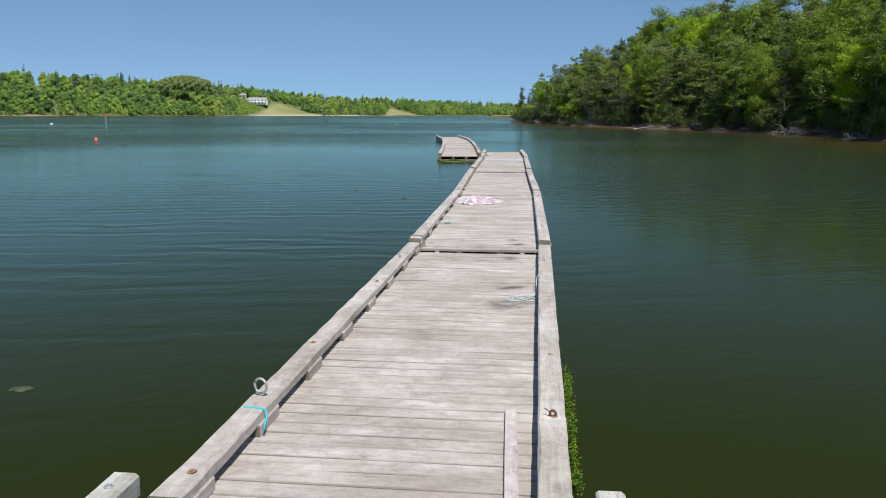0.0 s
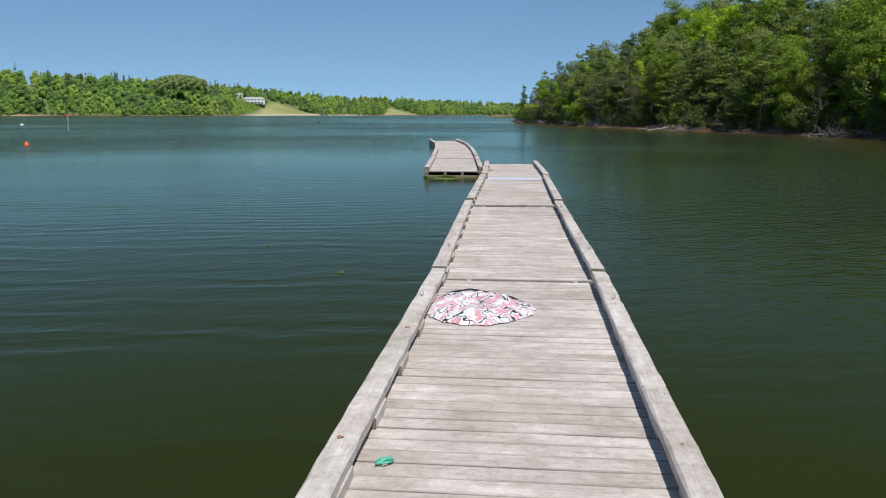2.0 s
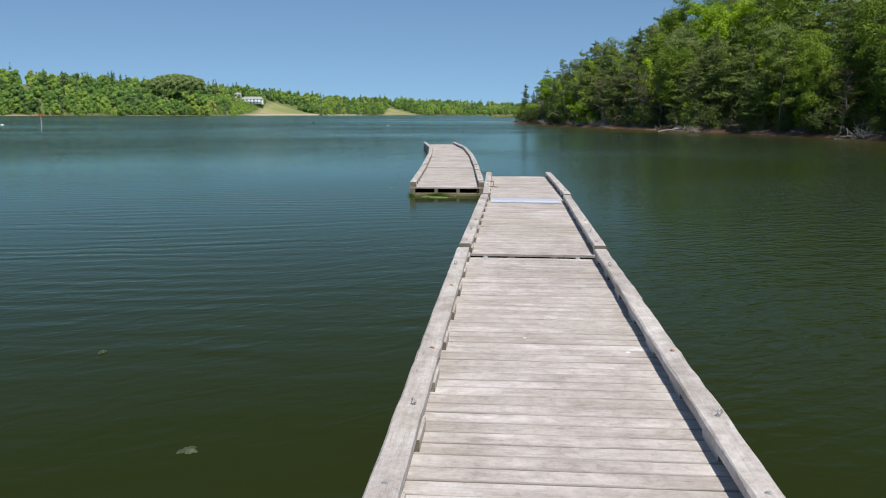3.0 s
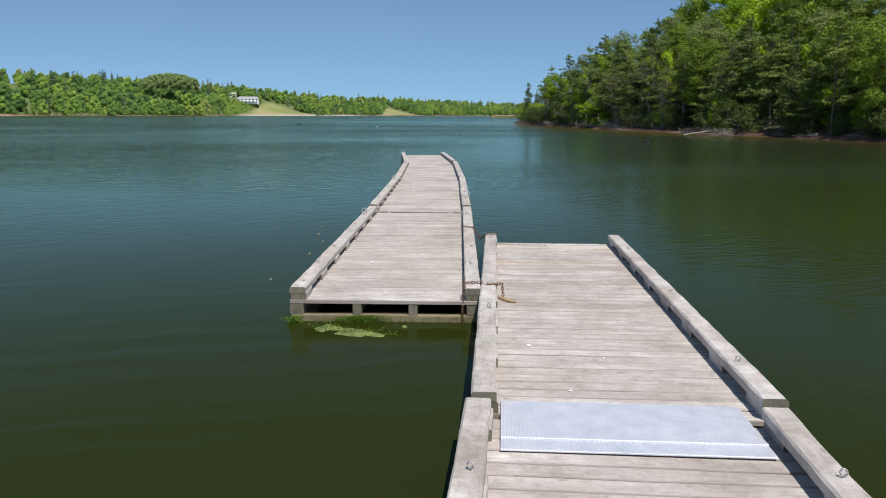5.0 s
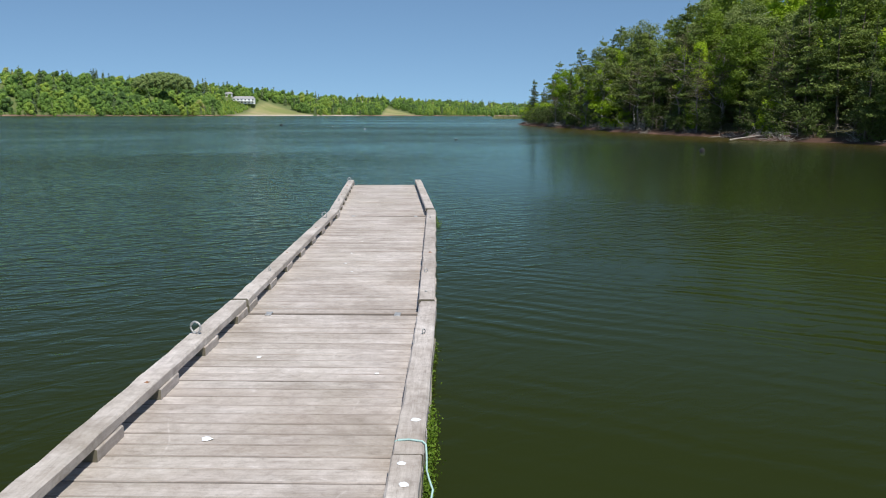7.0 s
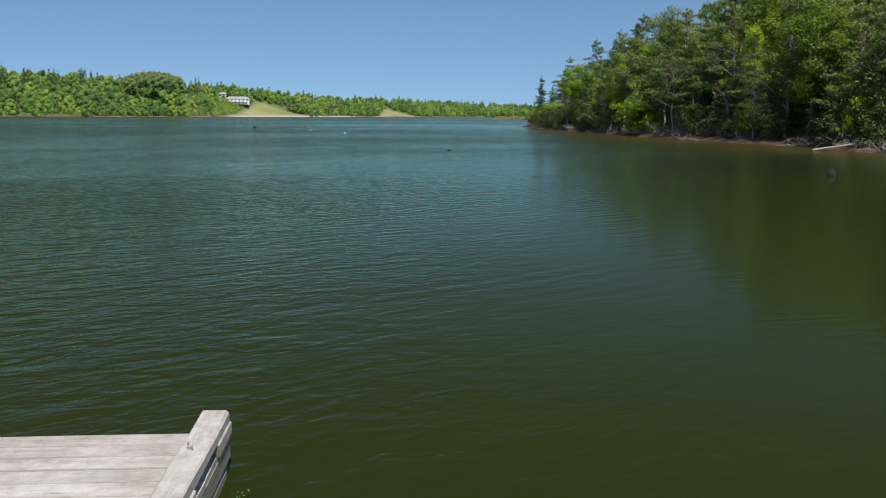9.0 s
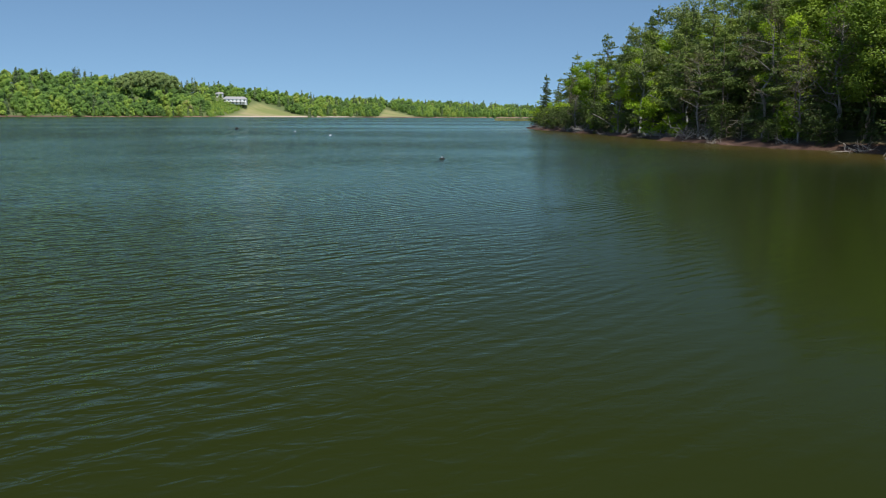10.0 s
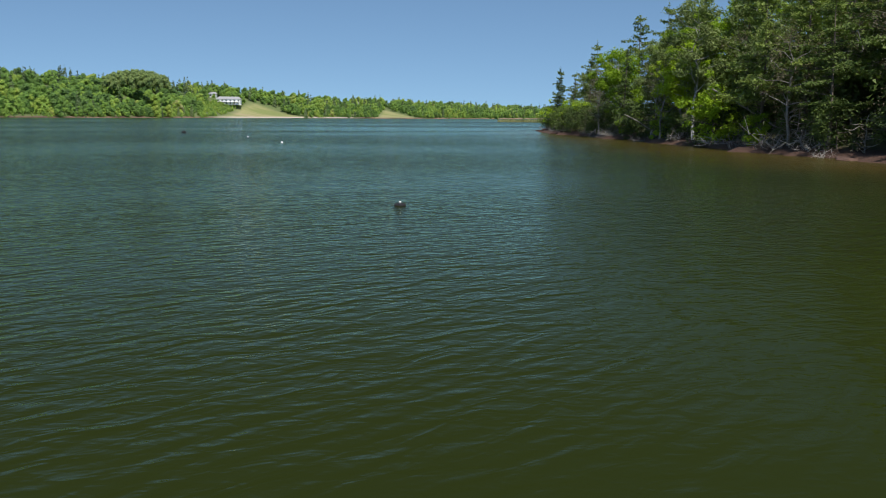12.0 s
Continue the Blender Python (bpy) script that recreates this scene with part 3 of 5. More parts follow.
def sheet(name, xs, ys, zfun, mat_, attrs=()):
    gx, gy = np.meshgrid(xs, ys)
    gx, gy = gx.ravel(), gy.ravel()
    gz = zfun(gx, gy)
    nx, ny = len(xs), len(ys)
    i = (np.arange(ny - 1)[:, None] * nx + np.arange(nx - 1)[None, :]).ravel()
    faces = np.stack([i, i + 1, i + 1 + nx, i + nx], 1)
    me = bpy.data.meshes.new(name)
    me.vertices.add(len(gx))
    me.vertices.foreach_set("co", np.stack([gx, gy, gz], 1).astype(np.float32).ravel())
    me.loops.add(faces.size)
    me.loops.foreach_set("vertex_index", faces.astype(np.int32).ravel())
    me.polygons.add(len(faces))
    me.polygons.foreach_set("loop_start", np.arange(0, faces.size, 4, dtype=np.int32))
    me.polygons.foreach_set("loop_total", np.full(len(faces), 4, dtype=np.int32))
    me.update(calc_edges=True)
    me.polygons.foreach_set("use_smooth", [True] * len(faces))
    me.materials.append(mat_)
    for key, fun in attrs:
        a = me.attributes.new(key, "FLOAT", "POINT")
        a.data.foreach_set("value", fun(gx, gy).astype(np.float32))
    return new(name, me)


GX = axis_steps((-3500, -1000, 250), (-1000, -460, 30), (-460, 14, 5), (14, 80, 1.1), (80, 130, 5), (130, 460, 15), (460, 1000, 60), (1000, 3600, 260))
GY = axis_steps((-900, -100, 100), (-100, 60, 12), (60, 300, 1.6), (300, 500, 12), (500, 1160, 4), (1160, 1400, 20), (1400, 4600, 200))
ground = sheet("ground", GX, GY, land_height, GROUND,
               [("field", field_mask), ("rough_grass", lambda x, y: smooth(3, 8, far_distance(x, y))), ("bank", lambda x, y: smooth(7, 4, far_distance(x, y)) * smooth(-3, -1, far_distance(x, y))),
                ("beach", lambda x, y: smooth(9, 5, far_distance(x, y)) * smooth(-4, -2, far_distance(x, y)) * smooth(-192, -180, x) * smooth(-82, -105, x))])
tagged(ground, "wooded shore ground with a red earth bank", "ground", kind="structure")
def patch(x, y, cx, cy, r, inner):
    """1 within the inner share of a round patch, falling to 0 at its rim."""
    return np.clip((1 - np.hypot(x - cx, y - cy) / r) / (1 - inner), 0, 1)


def open_water(x, y):
    v = np.ones_like(x)
    for cx, cy, r in SHELTER:
        v *= 1 - 0.9 * patch(x, y, cx, cy, r, 0.45)
    return v


# strength of the painted sky sheen at each point of the water
def painted_sheen_mask(x, y):
    return np.max([k * patch(x, y, cx, cy, r, 0.25) for cx, cy, r, k in PAINTED_SHEEN], axis=0)


WX = axis_steps((-3500, -500, 300), (-500, -150, 25), (-150, -50, 5), (-50, 60, 1.5), (60, 500, 20), (500, 3600, 300))
WY = axis_steps((-900, -100, 200), (-100, -20, 10), (-20, 300, 2), (300, 500, 10), (500, 1400, 50), (1400, 4600, 400))
water = sheet("water", WX, WY, lambda x, y: np.zeros_like(x), WATER,
              [("shallow", lambda x, y: 0.95 * smooth(-17, -1.5, east_distance(x, y))), ("open_water", open_water), ("painted_sheen", painted_sheen_mask)]
              + [(key, lambda x, y, q=q: patch(x, y, q[3], q[4], q[5], 0.35)) for key, q in TRAINS.items()])
tagged(water, "dark green rippled estuary water", "water", kind="structure")

# ---- floating docks ----
DECK, RAIL_W, RAIL_H, BLOCK_H = 0.295, 0.20, 0.082, 0.088
WIDTH = 2.43
PITCH = 0.206
plank_meshes = [beam(f"plank", WIDTH - 0.02, PITCH - 0.010 - 0.004 * (i % 3), 0.045, WOOD_PLANK, 0.006, 4, 0.003, 40 + i, 0, 0.001 * (i % 3)) for i in range(10)]
newer_planks = [beam("plank", WIDTH - 0.02, PITCH - 0.009, 0.045, WOOD_NEWER, 0.005, 4, 0.002, 60 + i, 0) for i in range(2)]
block_mesh = beam("spacer_block", 0.46, 0.19, BLOCK_H, WOOD_RAIL, 0.005, 1, 0.0, 3, grain=True)


def eye_bolt_mesh(ring):
    pts = [(0, 0.032 * math.cos(t), 0.055 + 0.038 * math.sin(t)) for t in np.linspace(0, 2 * math.pi, 14, endpoint=False)]
    if ring:
        pts = [(0.01, 0.062 * math.cos(t), 0.085 + 0.062 * math.sin(t)) for t in np.linspace(0, 2 * math.pi, 16, endpoint=False)]
    return tubes_mesh("eye_bolt", [(pts, 0.012 if ring else 0.010, True), ([(0, 0, -0.02), (0, 0, 0.035)], 0.012)], STEEL, 6)


EYE_BOLT = eye_bolt_mesh(False)
RING_BOLT = eye_bolt_mesh(True)
RUST_BOLT = tubes_mesh("eye_bolt", [([(0.0, 0.03 * math.cos(t), 0.045 + 0.03 * math.sin(t)) for t in np.linspace(0, 2 * math.pi, 12, endpoint=False)], 0.014, True),
                                    ([(0, 0, -0.02), (0, 0, 0.02)], 0.016), ([(0, 0.02, 0.06), (0.02, 0.07, 0.11)], 0.006)], RUST, 6)
WASHER = lathe("washer", [(0.045, 0.0), (0.045, 0.006), (0.02, 0.007), (0.02, 0.02), (0.016, 0.022)], RUST_STAIN, 12, False)
CAP_BOLT = lathe("washer", [(0.03, 0.0), (0.03, 0.005), (0.016, 0.006), (0.016, 0.016)], STEEL, 10, False)


HINGE = box("hinge_strap", 0.075, 0.17, 0.010, STEEL, 0.003)


def dock_section(x0, y0, x1, y1, label, seed, joins=(), hardware=(), level=(0.0, 0.0), hinged=True, replaced=()):
    """One pontoon of the jetty: decking planks across, raised kerb timbers on blocks, joists and a float frame below."""
    rng = random.Random(seed)
    length = math.hypot(x1 - x0, y1 - y0)
    heading = math.degrees(math.atan2(-(x1 - x0), y1 - y0))
    ob = thing("dock_section", pose(x0, y0, level[0], math.degrees(math.atan2(level[1] - level[0], length)), 0, heading), label, "dock", "sections of the floating jetty")
    n = int(round(length / PITCH))
    step = length / n
    for i in range(n):
        me = plank_meshes[rng.randrange(len(plank_meshes))]
        if i in replaced:
            me = newer_planks[i % 2]
        z = DECK - 0.045 + rng.uniform(-0.003, 0.003)
        child("plank", me, ob, pose(rng.uniform(-0.006, 0.006), (i + 0.5) * step, z, rng.uniform(-0.4, 0.4), 0, rng.choice((0, 180)) + rng.uniform(-0.15, 0.15))
              @ Matrix.Diagonal((1, step / PITCH * (1.025 if seed > 30 else 1.0), 1, 1)))
    kerbs = []
    for side in (-1, 1):
        u = side * (WIDTH / 2 - RAIL_W / 2)
        cut = [0.0] + [c for s, c in joins if s == side] + [length]
        for a, b in zip(cut, cut[1:]):
            L = b - a - 0.012
            me = beam("kerb_timber", L, RAIL_W, RAIL_H, WOOD_RAIL, 0.013, max(4, int(L / 0.24)), 0.0038, seed * 7 + side + int(a * 3), grain=True)
            at = Vector((u + rng.uniform(-0.008, 0.008), (a + b) / 2, DECK + BLOCK_H + rng.uniform(-0.006, 0.006)))
            kerbs.append((side, a, b, at, child("kerb_timber", me, ob, pose(*at))))
        k = int(length / 1.22)
        for i in range(k + 1):
            v = 0.24 + (length - 0.48) * i / k
            child("spacer_block", block_mesh, ob, pose(u + (0.022 if side < 0 else 0.012), v, DECK))
    # frame below: stringers along, a header at each end, float beams at the waterline
    for u, w in ((-1.12, 0.17), (-0.35, 0.11), (0.36, 0.11), (1.12, 0.17)):
        child("stringer", beam("stringer", length - 0.02, w, 0.14, WOOD_DARK, 0.006, 6, 0.004, seed + int(u * 100), grain=True), ob, pose(u, length / 2, DECK - 0.045 - 0.14))
    for v in (0.09, length - 0.09):
        child("float_beam", beam("float_beam", WIDTH - 0.06, 0.16, 0.14, WOOD_WET, 0.01, 5, 0.006, seed + int(v), 0), ob, pose(0, v, -0.03))
    for u in (-1.08, 1.08):
        child("float_log", beam("float_log", length - 0.3, 0.26, 0.2, WOOD_DARK, 0.05, 8, 0.012, seed + 5 + int(u)), ob, pose(u, length / 2, -0.09))
    # hinge straps bolted across the joint to the next section
    for u in (-0.72, 0.74) if hinged else ():
        child("hinge_strap", HINGE, ob, pose(u + rng.uniform(-0.05, 0.05), length + 0.03, DECK - 0.002, 0, 0, rng.uniform(-4, 4)))
    top = DECK + BLOCK_H + RAIL_H
    for kind, side, v in hardware:
        me = {"eye": EYE_BOLT, "ring": RING_BOLT, "rust": RUST_BOLT, "washer": WASHER, "cap": CAP_BOLT}[kind]
        u = side * (WIDTH / 2 - RAIL_W / 2) + rng.uniform(-0.03, 0.03)
        k = {"rust": 0.72, "ring": 0.92, "eye": 0.62, "washer": 0.7, "cap": 0.8}.get(kind, 1.0)
        at, kerb = next((q[3], q[4]) for q in kerbs if q[0] == side and q[1] <= v <= q[2])
        if kind == "rust":
            child("washer", WASHER, kerb, pose(u - at.x, v - at.y, top - 0.004 - at.z) @ Matrix.Diagonal((1.25, 1.1, 0.6, 1)))
        child("eye_bolt" if kind in ("eye", "ring", "rust") else "washer", me, kerb, pose(u - at.x, v - at.y, top - 0.004 - at.z, rng.uniform(-25, 5), 0, 72 if kind == "ring" else 90 + rng.uniform(-50, 50)) @ Matrix.Diagonal((k, k, k, 1)))
    return ob, heading, length


STD = [("eye", -1, 1.75), ("eye", 1, 1.7), ("washer", -1, 3.3), ("washer", 1, 3.4), ("eye", -1, 7.7), ("eye", 1, 7.8), ("cap", -1, 0.4), ("cap", 1, 0.45), ("washer", -1, 6.2)]
GREY = "grey weathered timber pontoon with plank decking and raised kerb timbers"
A_LINE = [(-0.43, 3.26, 0.595, 12.91), (0.61, 12.965, 1.455, 22.45), (1.465, 22.55, 2.105, 31.86), (2.14, 32.0, 2.84, 41.02), (2.885, 41.12, 3.375, 50.0)]
B_LINE = [(0.69, 45.22, 0.805, 54.60), (0.807, 54.70, 0.822, 63.95), (0.82, 64.04, 0.655, 73.46), (0.628, 73.58, 0.012, 82.1)]
A_HARD = [[("ring", -1, 1.75), ("rust", 1, 1.55), ("washer", -1, 0.35), ("washer", -1, 3.3), ("washer", 1, 3.15), ("washer", -1, 6.3), ("cap", 1, 5.6), ("eye", -1, 8.15), ("eye", 1, 8.1)],
          STD, STD, STD, [("eye", -1, 2.9), ("eye", 1, 1.0), ("eye", 1, 7.2), ("cap", -1, 6.0), ("eye", -1, 8.3), ("washer", 1, 4.0)]]
LEVELS = [(-0.04, -0.05), (0.01, 0.0), (0.012, -0.005), (0.035, -0.01), (0.0, -0.02)]
A_JOIN = [[], [(1, 4.6)], [(1, 5.6)], [], [(-1, 4.2), (1, 4.7)]]
for i, (s, hw, jn) in enumerate(zip(A_LINE, A_HARD, A_JOIN)):
    dock_section(*s, GREY, 11 + i, jn, hw, LEVELS[i], i < 4, {4: (32, 33, 39, 40), 3: (21,)}.get(i, ()))
for i, s in enumerate(B_LINE):
    dock_section(*s, "grey weathered timber pontoon with algae at the waterline", 31 + i, [(1, 4.8)] if i == 1 else [], [("ring" if h[:3] == ("eye", -1, 7.7) else h[0], h[1], h[2]) for h in STD], (-0.02, -0.02) if i == 0 else (0.0, 0.0), i < 3)

# landing stage behind: its two kerb timbers end beside the first pontoon
landing = thing("landing_stage", pose(-0.47, 3.15, 0.0, 0, 0, -5.0), "pale timber landing stage with bolted kerb ends", "dock")
for i in range(40):
    me = plank_meshes[(i * 7) % len(plank_meshes)]
    child("plank", me, landing, pose(0, -0.12 - i * PITCH, DECK - 0.055, 0, 0, 180 * (i % 2)) @ Matrix.Diagonal((1.12, 1, 1, 1)))
for u, v in ((-1.43, 0.38), (1.46, 0.42)):
    child("kerb_timber", beam("kerb_timber", 9.0, 0.17, 0.14, WOOD_PALE, 0.02, 10, 0.004, int(u * 10)), landing, pose(u, v - 4.5, DECK + 0.01))
    child("washer", CAP_BOLT, landing, pose(u, v - 0.2, DECK + 0.15))
    child("stringer", beam("stringer", 8.0, 0.2, 0.3, WOOD_DARK, 0.02, 4, 0.004, 9), landing, pose(u, -4.1, -0.02))

# loose and tied things on the decking
stud = tagged(new("loose_board", beam("loose_board", 1.62, 0.09, 0.04, WOOD_NEW, 0.004, 4, 0.002, 77)), "pale loose softwood stud lying on the decking", "board")
stud.matrix_basis = pose(0.525, 4.40, DECK - 0.046, 0, 0, -4.2)

plate = thing("bridge_plate", pose(2.83, 40.88, DECK + 0.006, 0, 0, -3.6), "ribbed aluminium bridge plate lying over the joint", "metal plate")
child("sheet", beam("sheet", 1.88, 1.0, 0.012, ALU, 0.003, 2, 0.0, 5, 0), plate)
child("folded_edge", beam("folded_edge", 1.88, 0.05, 0.012, ALU, 0.004, 1, 0.0, 6, 0), plate, pose(0, -0.28, 0.012))


def blob_cover():
    """A slack towable tube, let down and lying in folds; outline in plan round its centre."""
    out = [(-0.63, 0.0), (-0.60, 0.38), (-0.42, 0.72), (-0.14, 0.80), (0.15, 0.55), (0.40, 0.45), (0.58, 0.27), (0.66, 0.02), (0.58, -0.28), (0.36, -0.55), (0.10, -0.75), (-0.20, -0.76), (-0.45, -0.60), (-0.60, -0.32)]
    n, rings = 56, 14
    vs, fs = [(0, 0, 0.06)], []
    for r in range(1, rings + 1):
        f = r / rings
        for k in range(n):
            t = k / n * len(out)
            i, w = int(t) % len(out), t % 1
            w = w * w * (3 - 2 * w)
            x = out[i][0] * (1 - w) + out[(i + 1) % len(out)][0] * w
            y = out[i][1] * (1 - w) + out[(i + 1) % len(out)][1] * w
            ruck = 1 + (0.025 * math.sin(k * 1.9) + 0.02 * math.sin(k * 3.1 + 1)) * f
            x, y = x * ruck, y * ruck
            p = Vector((x * f, y * f, 0))
            fold = noise.noise(p * 3.2) * 0.045 + noise.noise(p * 8.0 + Vector((3, 1, 0))) * 0.032 + noise.noise(p * 15.0) * 0.012
            ang = math.atan2(y, x)
            fold += 0.012 * math.sin(ang * 19 + 5 * f) * smooth(0.3, 1.0, f)
            z = (0.095 + 1.3 * fold) * (1 - f ** 5) + 0.012
            if f == 1:
                z = 0.004
            vs.append((x * f, y * f, max(0.004, z)))
    for k in range(n):
        fs.append((0, 1 + k, 1 + (k + 1) % n))
    for r in range(rings - 1):
        for k in range(n):
            a, b = 1 + r * n + k, 1 + r * n + (k + 1) % n
            fs.append((a, a + n, b + n, b))
    return mesh_from("cover", vs, fs, TUBE, True)


cover = thing("deflated_tube", pose(0.87, 20.72, DECK + 0.012, 0, 0, -2), "deflated pink, white and black towable tube lying in folds", "inflatable")
child("cover", blob_cover(), cover)
edge_pts = [(-0.48, 0.52, 0.03), (-0.34, 0.76, 0.035), (-0.12, 0.84, 0.04), (0.12, 0.60, 0.045), (0.34, 0.50, 0.04), (0.54, 0.24, 0.03)]
dense = []
for a, b in zip(edge_pts, edge_pts[1:]):
    dense += [tuple(np.array(a) * (1 - t) + np.array(b) * t + np.array((0, 0.012 * math.sin(9 * t), 0))) for t in np.linspace(0, 1, 5)[:-1]]
dense.append(edge_pts[-1])
child("base_panel", tubes_mesh("base_panel", [(dense, [0.03 + 0.07 * math.sin(math.pi * i / (len(dense) - 1)) for i in range(len(dense))])], RUBBER, 8), cover, pose(0, -0.02, 0.0) @ Matrix.Diagonal((1, 1, 0.6, 1)), "black rubber underside")
child("strap", beam("strap", 0.26, 0.05, 0.008, RUBBER, 0.002, 3, 0.003, 8), cover, pose(0.1, 0.42, 0.085, -8, 0, 0))


def rope_thing(name, label, runs, mat_, r=0.009, category="rope"):
    ob = tagged(new(name, tubes_mesh(name, [(p, r) for p in runs], mat_, 6)), label, category)
    return ob


TOP = DECK + BLOCK_H + RAIL_H
rope_thing("turquoise_rope", "turquoise rope tied round a kerb timber", [[(-1.462, 4.87, 0.36), (-1.458, 4.868, 0.412), (-1.44, 4.864, 0.420), (-1.40, 4.855, 0.421), (-1.34, 4.845, 0.421), (-1.28, 4.825, 0.420), (-1.262, 4.81, 0.412), (-1.252, 4.79, 0.39), (-1.25, 4.74, 0.36), (-1.25, 4.67, 0.325)]], ROPE_CYAN, 0.008)
rng = random.Random(4)
coil = [[(1.02 + 0.16 * math.cos(t) * rng.uniform(0.6, 1.3), 9.35 + 0.16 * math.sin(t * 1.3), DECK - 0.038 + 0.01 * rng.random()) for t in np.linspace(0, 15, 40)]]
coil.append([(1.17, 9.4, DECK - 0.038), (1.25, 9.6, DECK - 0.02), (1.262, 9.85, TOP - 0.12), (1.275, 9.98, TOP - 0.06), (1.31, 10.06, TOP - 0.042), (1.40, 10.08, TOP - 0.043), (1.48, 10.06, TOP - 0.043), (1.515, 10.05, TOP - 0.06)])
rope_thing("white_rope", "frayed white rope coiled beside a kerb timber", coil, ROPE_WHITE, 0.006)
rope_thing("green_rope", "pale turquoise rope looped over the outer kerb timber", [[(1.835, 59.72, TOP - 0.06), (1.84, 59.72, TOP + 0.002), (1.86, 59.72, TOP + 0.008), (1.93, 59.73, TOP + 0.008), (2.02, 59.70, TOP + 0.008), (2.045, 59.68, TOP - 0.005), (2.052, 59.62, TOP - 0.06), (2.056, 59.48, TOP - 0.10), (2.075, 59.35, TOP - 0.10), (2.10, 59.28, TOP - 0.14), (2.085, 59.20, TOP - 0.2), (2.06, 59.16, TOP - 0.22)]], ROPE_PALE, 0.007)
rope_thing("blue_rope_end", "scrap of green rope lying on the decking", [[(0.07 + 0.055 * math.cos(t * 1.7), 16.30 + 0.05 * math.sin(t * 2.3), DECK + 0.034 + 0.006 * math.sin(3 * t)) for t in np.linspace(0, 7, 16)]], ROPE_GREEN, 0.008)
rope_thing("knotted_cord", "grey cord knotted round a kerb timber end", [[(-0.573, 13.28, TOP - 0.06), (-0.565, 13.29, TOP + 0.026), (-0.50, 13.30, TOP + 0.03), (-0.42, 13.27, TOP + 0.03), (-0.36, 13.28, TOP + 0.024), (-0.342, 13.26, TOP - 0.05), (-0.32, 13.17, DECK + 0.03)], [(-0.37, 13.28, TOP + 0.03), (-0.345, 13.24, TOP), (-0.33, 13.20, TOP - 0.09)]], TWIG, 0.010)


def chain(name, pts, r=0.014, step=0.038):
    """Oval links, each turned a quarter from the last."""
    P = [Vector(p) for p in pts]
    runs, carry, flip = [], 0.0, 0
    for a, b in zip(P, P[1:]):
        d = (b - a)
        L = d.length
        d.normalize()
        s = carry
        while s < L:
            c = a + d * s
            ref = Vector((0, 0, 1)) if abs(d.z) < 0.9 else Vector((1, 0, 0))
            u = d.cross(ref).normalized()
            if flip % 2:
                u = u.cross(d)
            runs.append(([c + d * (0.027 * math.cos(t)) + u * (0.015 * math.sin(t)) for t in np.linspace(0, 2 * math.pi, 8, endpoint=False)], 0.0055, True))
            flip += 1
            s += step
        carry = s - L
    return tubes_mesh(name, runs, RUST, 5)


TB = TOP - 0.02
tagged(new("mooring_chain", chain("mooring_chain", [(1.66, 45.20, -0.1), (1.69, 45.22, TB - 0.02), (1.70, 45.45, TB + 0.02), (1.92, 45.5, TB + 0.02), (1.95, 45.46, TB - 0.04), (1.97, 45.3, TB - 0.07), (1.99, 45.35, TB + 0.02), (2.18, 45.4, TB + 0.02), (2.19, 45.3, DECK + 0.01)])),
       "rusty mooring chain looped over two kerb timbers", "chain")
tagged(new("tie_chain", chain("tie_chain", [(1.74, 50.9, TB + 0.02), (1.95, 50.8, TB + 0.02), (2.08, 50.1, TB - 0.10), (2.17, 49.85, TB + 0.02), (2.33, 49.85, TB + 0.02), (2.34, 49.84, DECK)])),
       "rusty chain tying the two pontoons together", "chain")
tagged(new("broken_branch", tubes_mesh("broken_branch", [([(2.12, 45.36, DECK + 0.0), (2.17, 45.26, DECK + 0.005), (2.25, 45.13, DECK + 0.008), (2.33, 45.05, DECK + 0.0)], [0.012, 0.024, 0.027, 0.015]),
                                                        ([(2.24, 45.14, DECK + 0.0), (2.35, 45.12, DECK - 0.01)], [0.015, 0.006])], STICK, 7)), "short broken driftwood branch on the decking", "branch")


def leaf_blades(rng, centres, size, normals=None, flat=0.0, aspect=0.6, loose=0.55):
    """Leaf blades of about the given size at centres, facing near the normals or any way."""
    n = len(centres)
    nv = rng.normal(size=(n, 3)) if normals is None else normals + rng.normal(size=(n, 3)) * loose
    nv[:, 2] += flat
    nv /= np.linalg.norm(nv, axis=1)[:, None] + 1e-9
    a = np.cross(nv, rng.normal(size=(n, 3)))
    a /= np.linalg.norm(a, axis=1)[:, None] + 1e-9
    b = np.cross(nv, a)
    s = size * rng.uniform(0.6, 1.3, size=(n, 1))
    a, b = a * s, b * s * aspect
    return np.stack([centres - a * 0.7 - b, centres + a * 1.2, centres - a * 0.7 + b], 1)


# algae along the float timbers at the waterline
nrng = np.random.default_rng(5)


def algae(name, spots, label):
    cs = []
    for x, y, sx, sy, z0, z1, n in spots:
        c = np.stack([x + nrng.normal(size=n) * sx, y + nrng.normal(size=n) * sy, nrng.uniform(z0, z1, n)], 1)
        cs.append(c)
    cs = np.concatenate(cs)
    ob = new(name, leaves_mesh(name, leaf_blades(nrng, cs, 0.012, flat=0.4), ALGAE))
    return tagged(ob, label, "algae", kind="stuff")


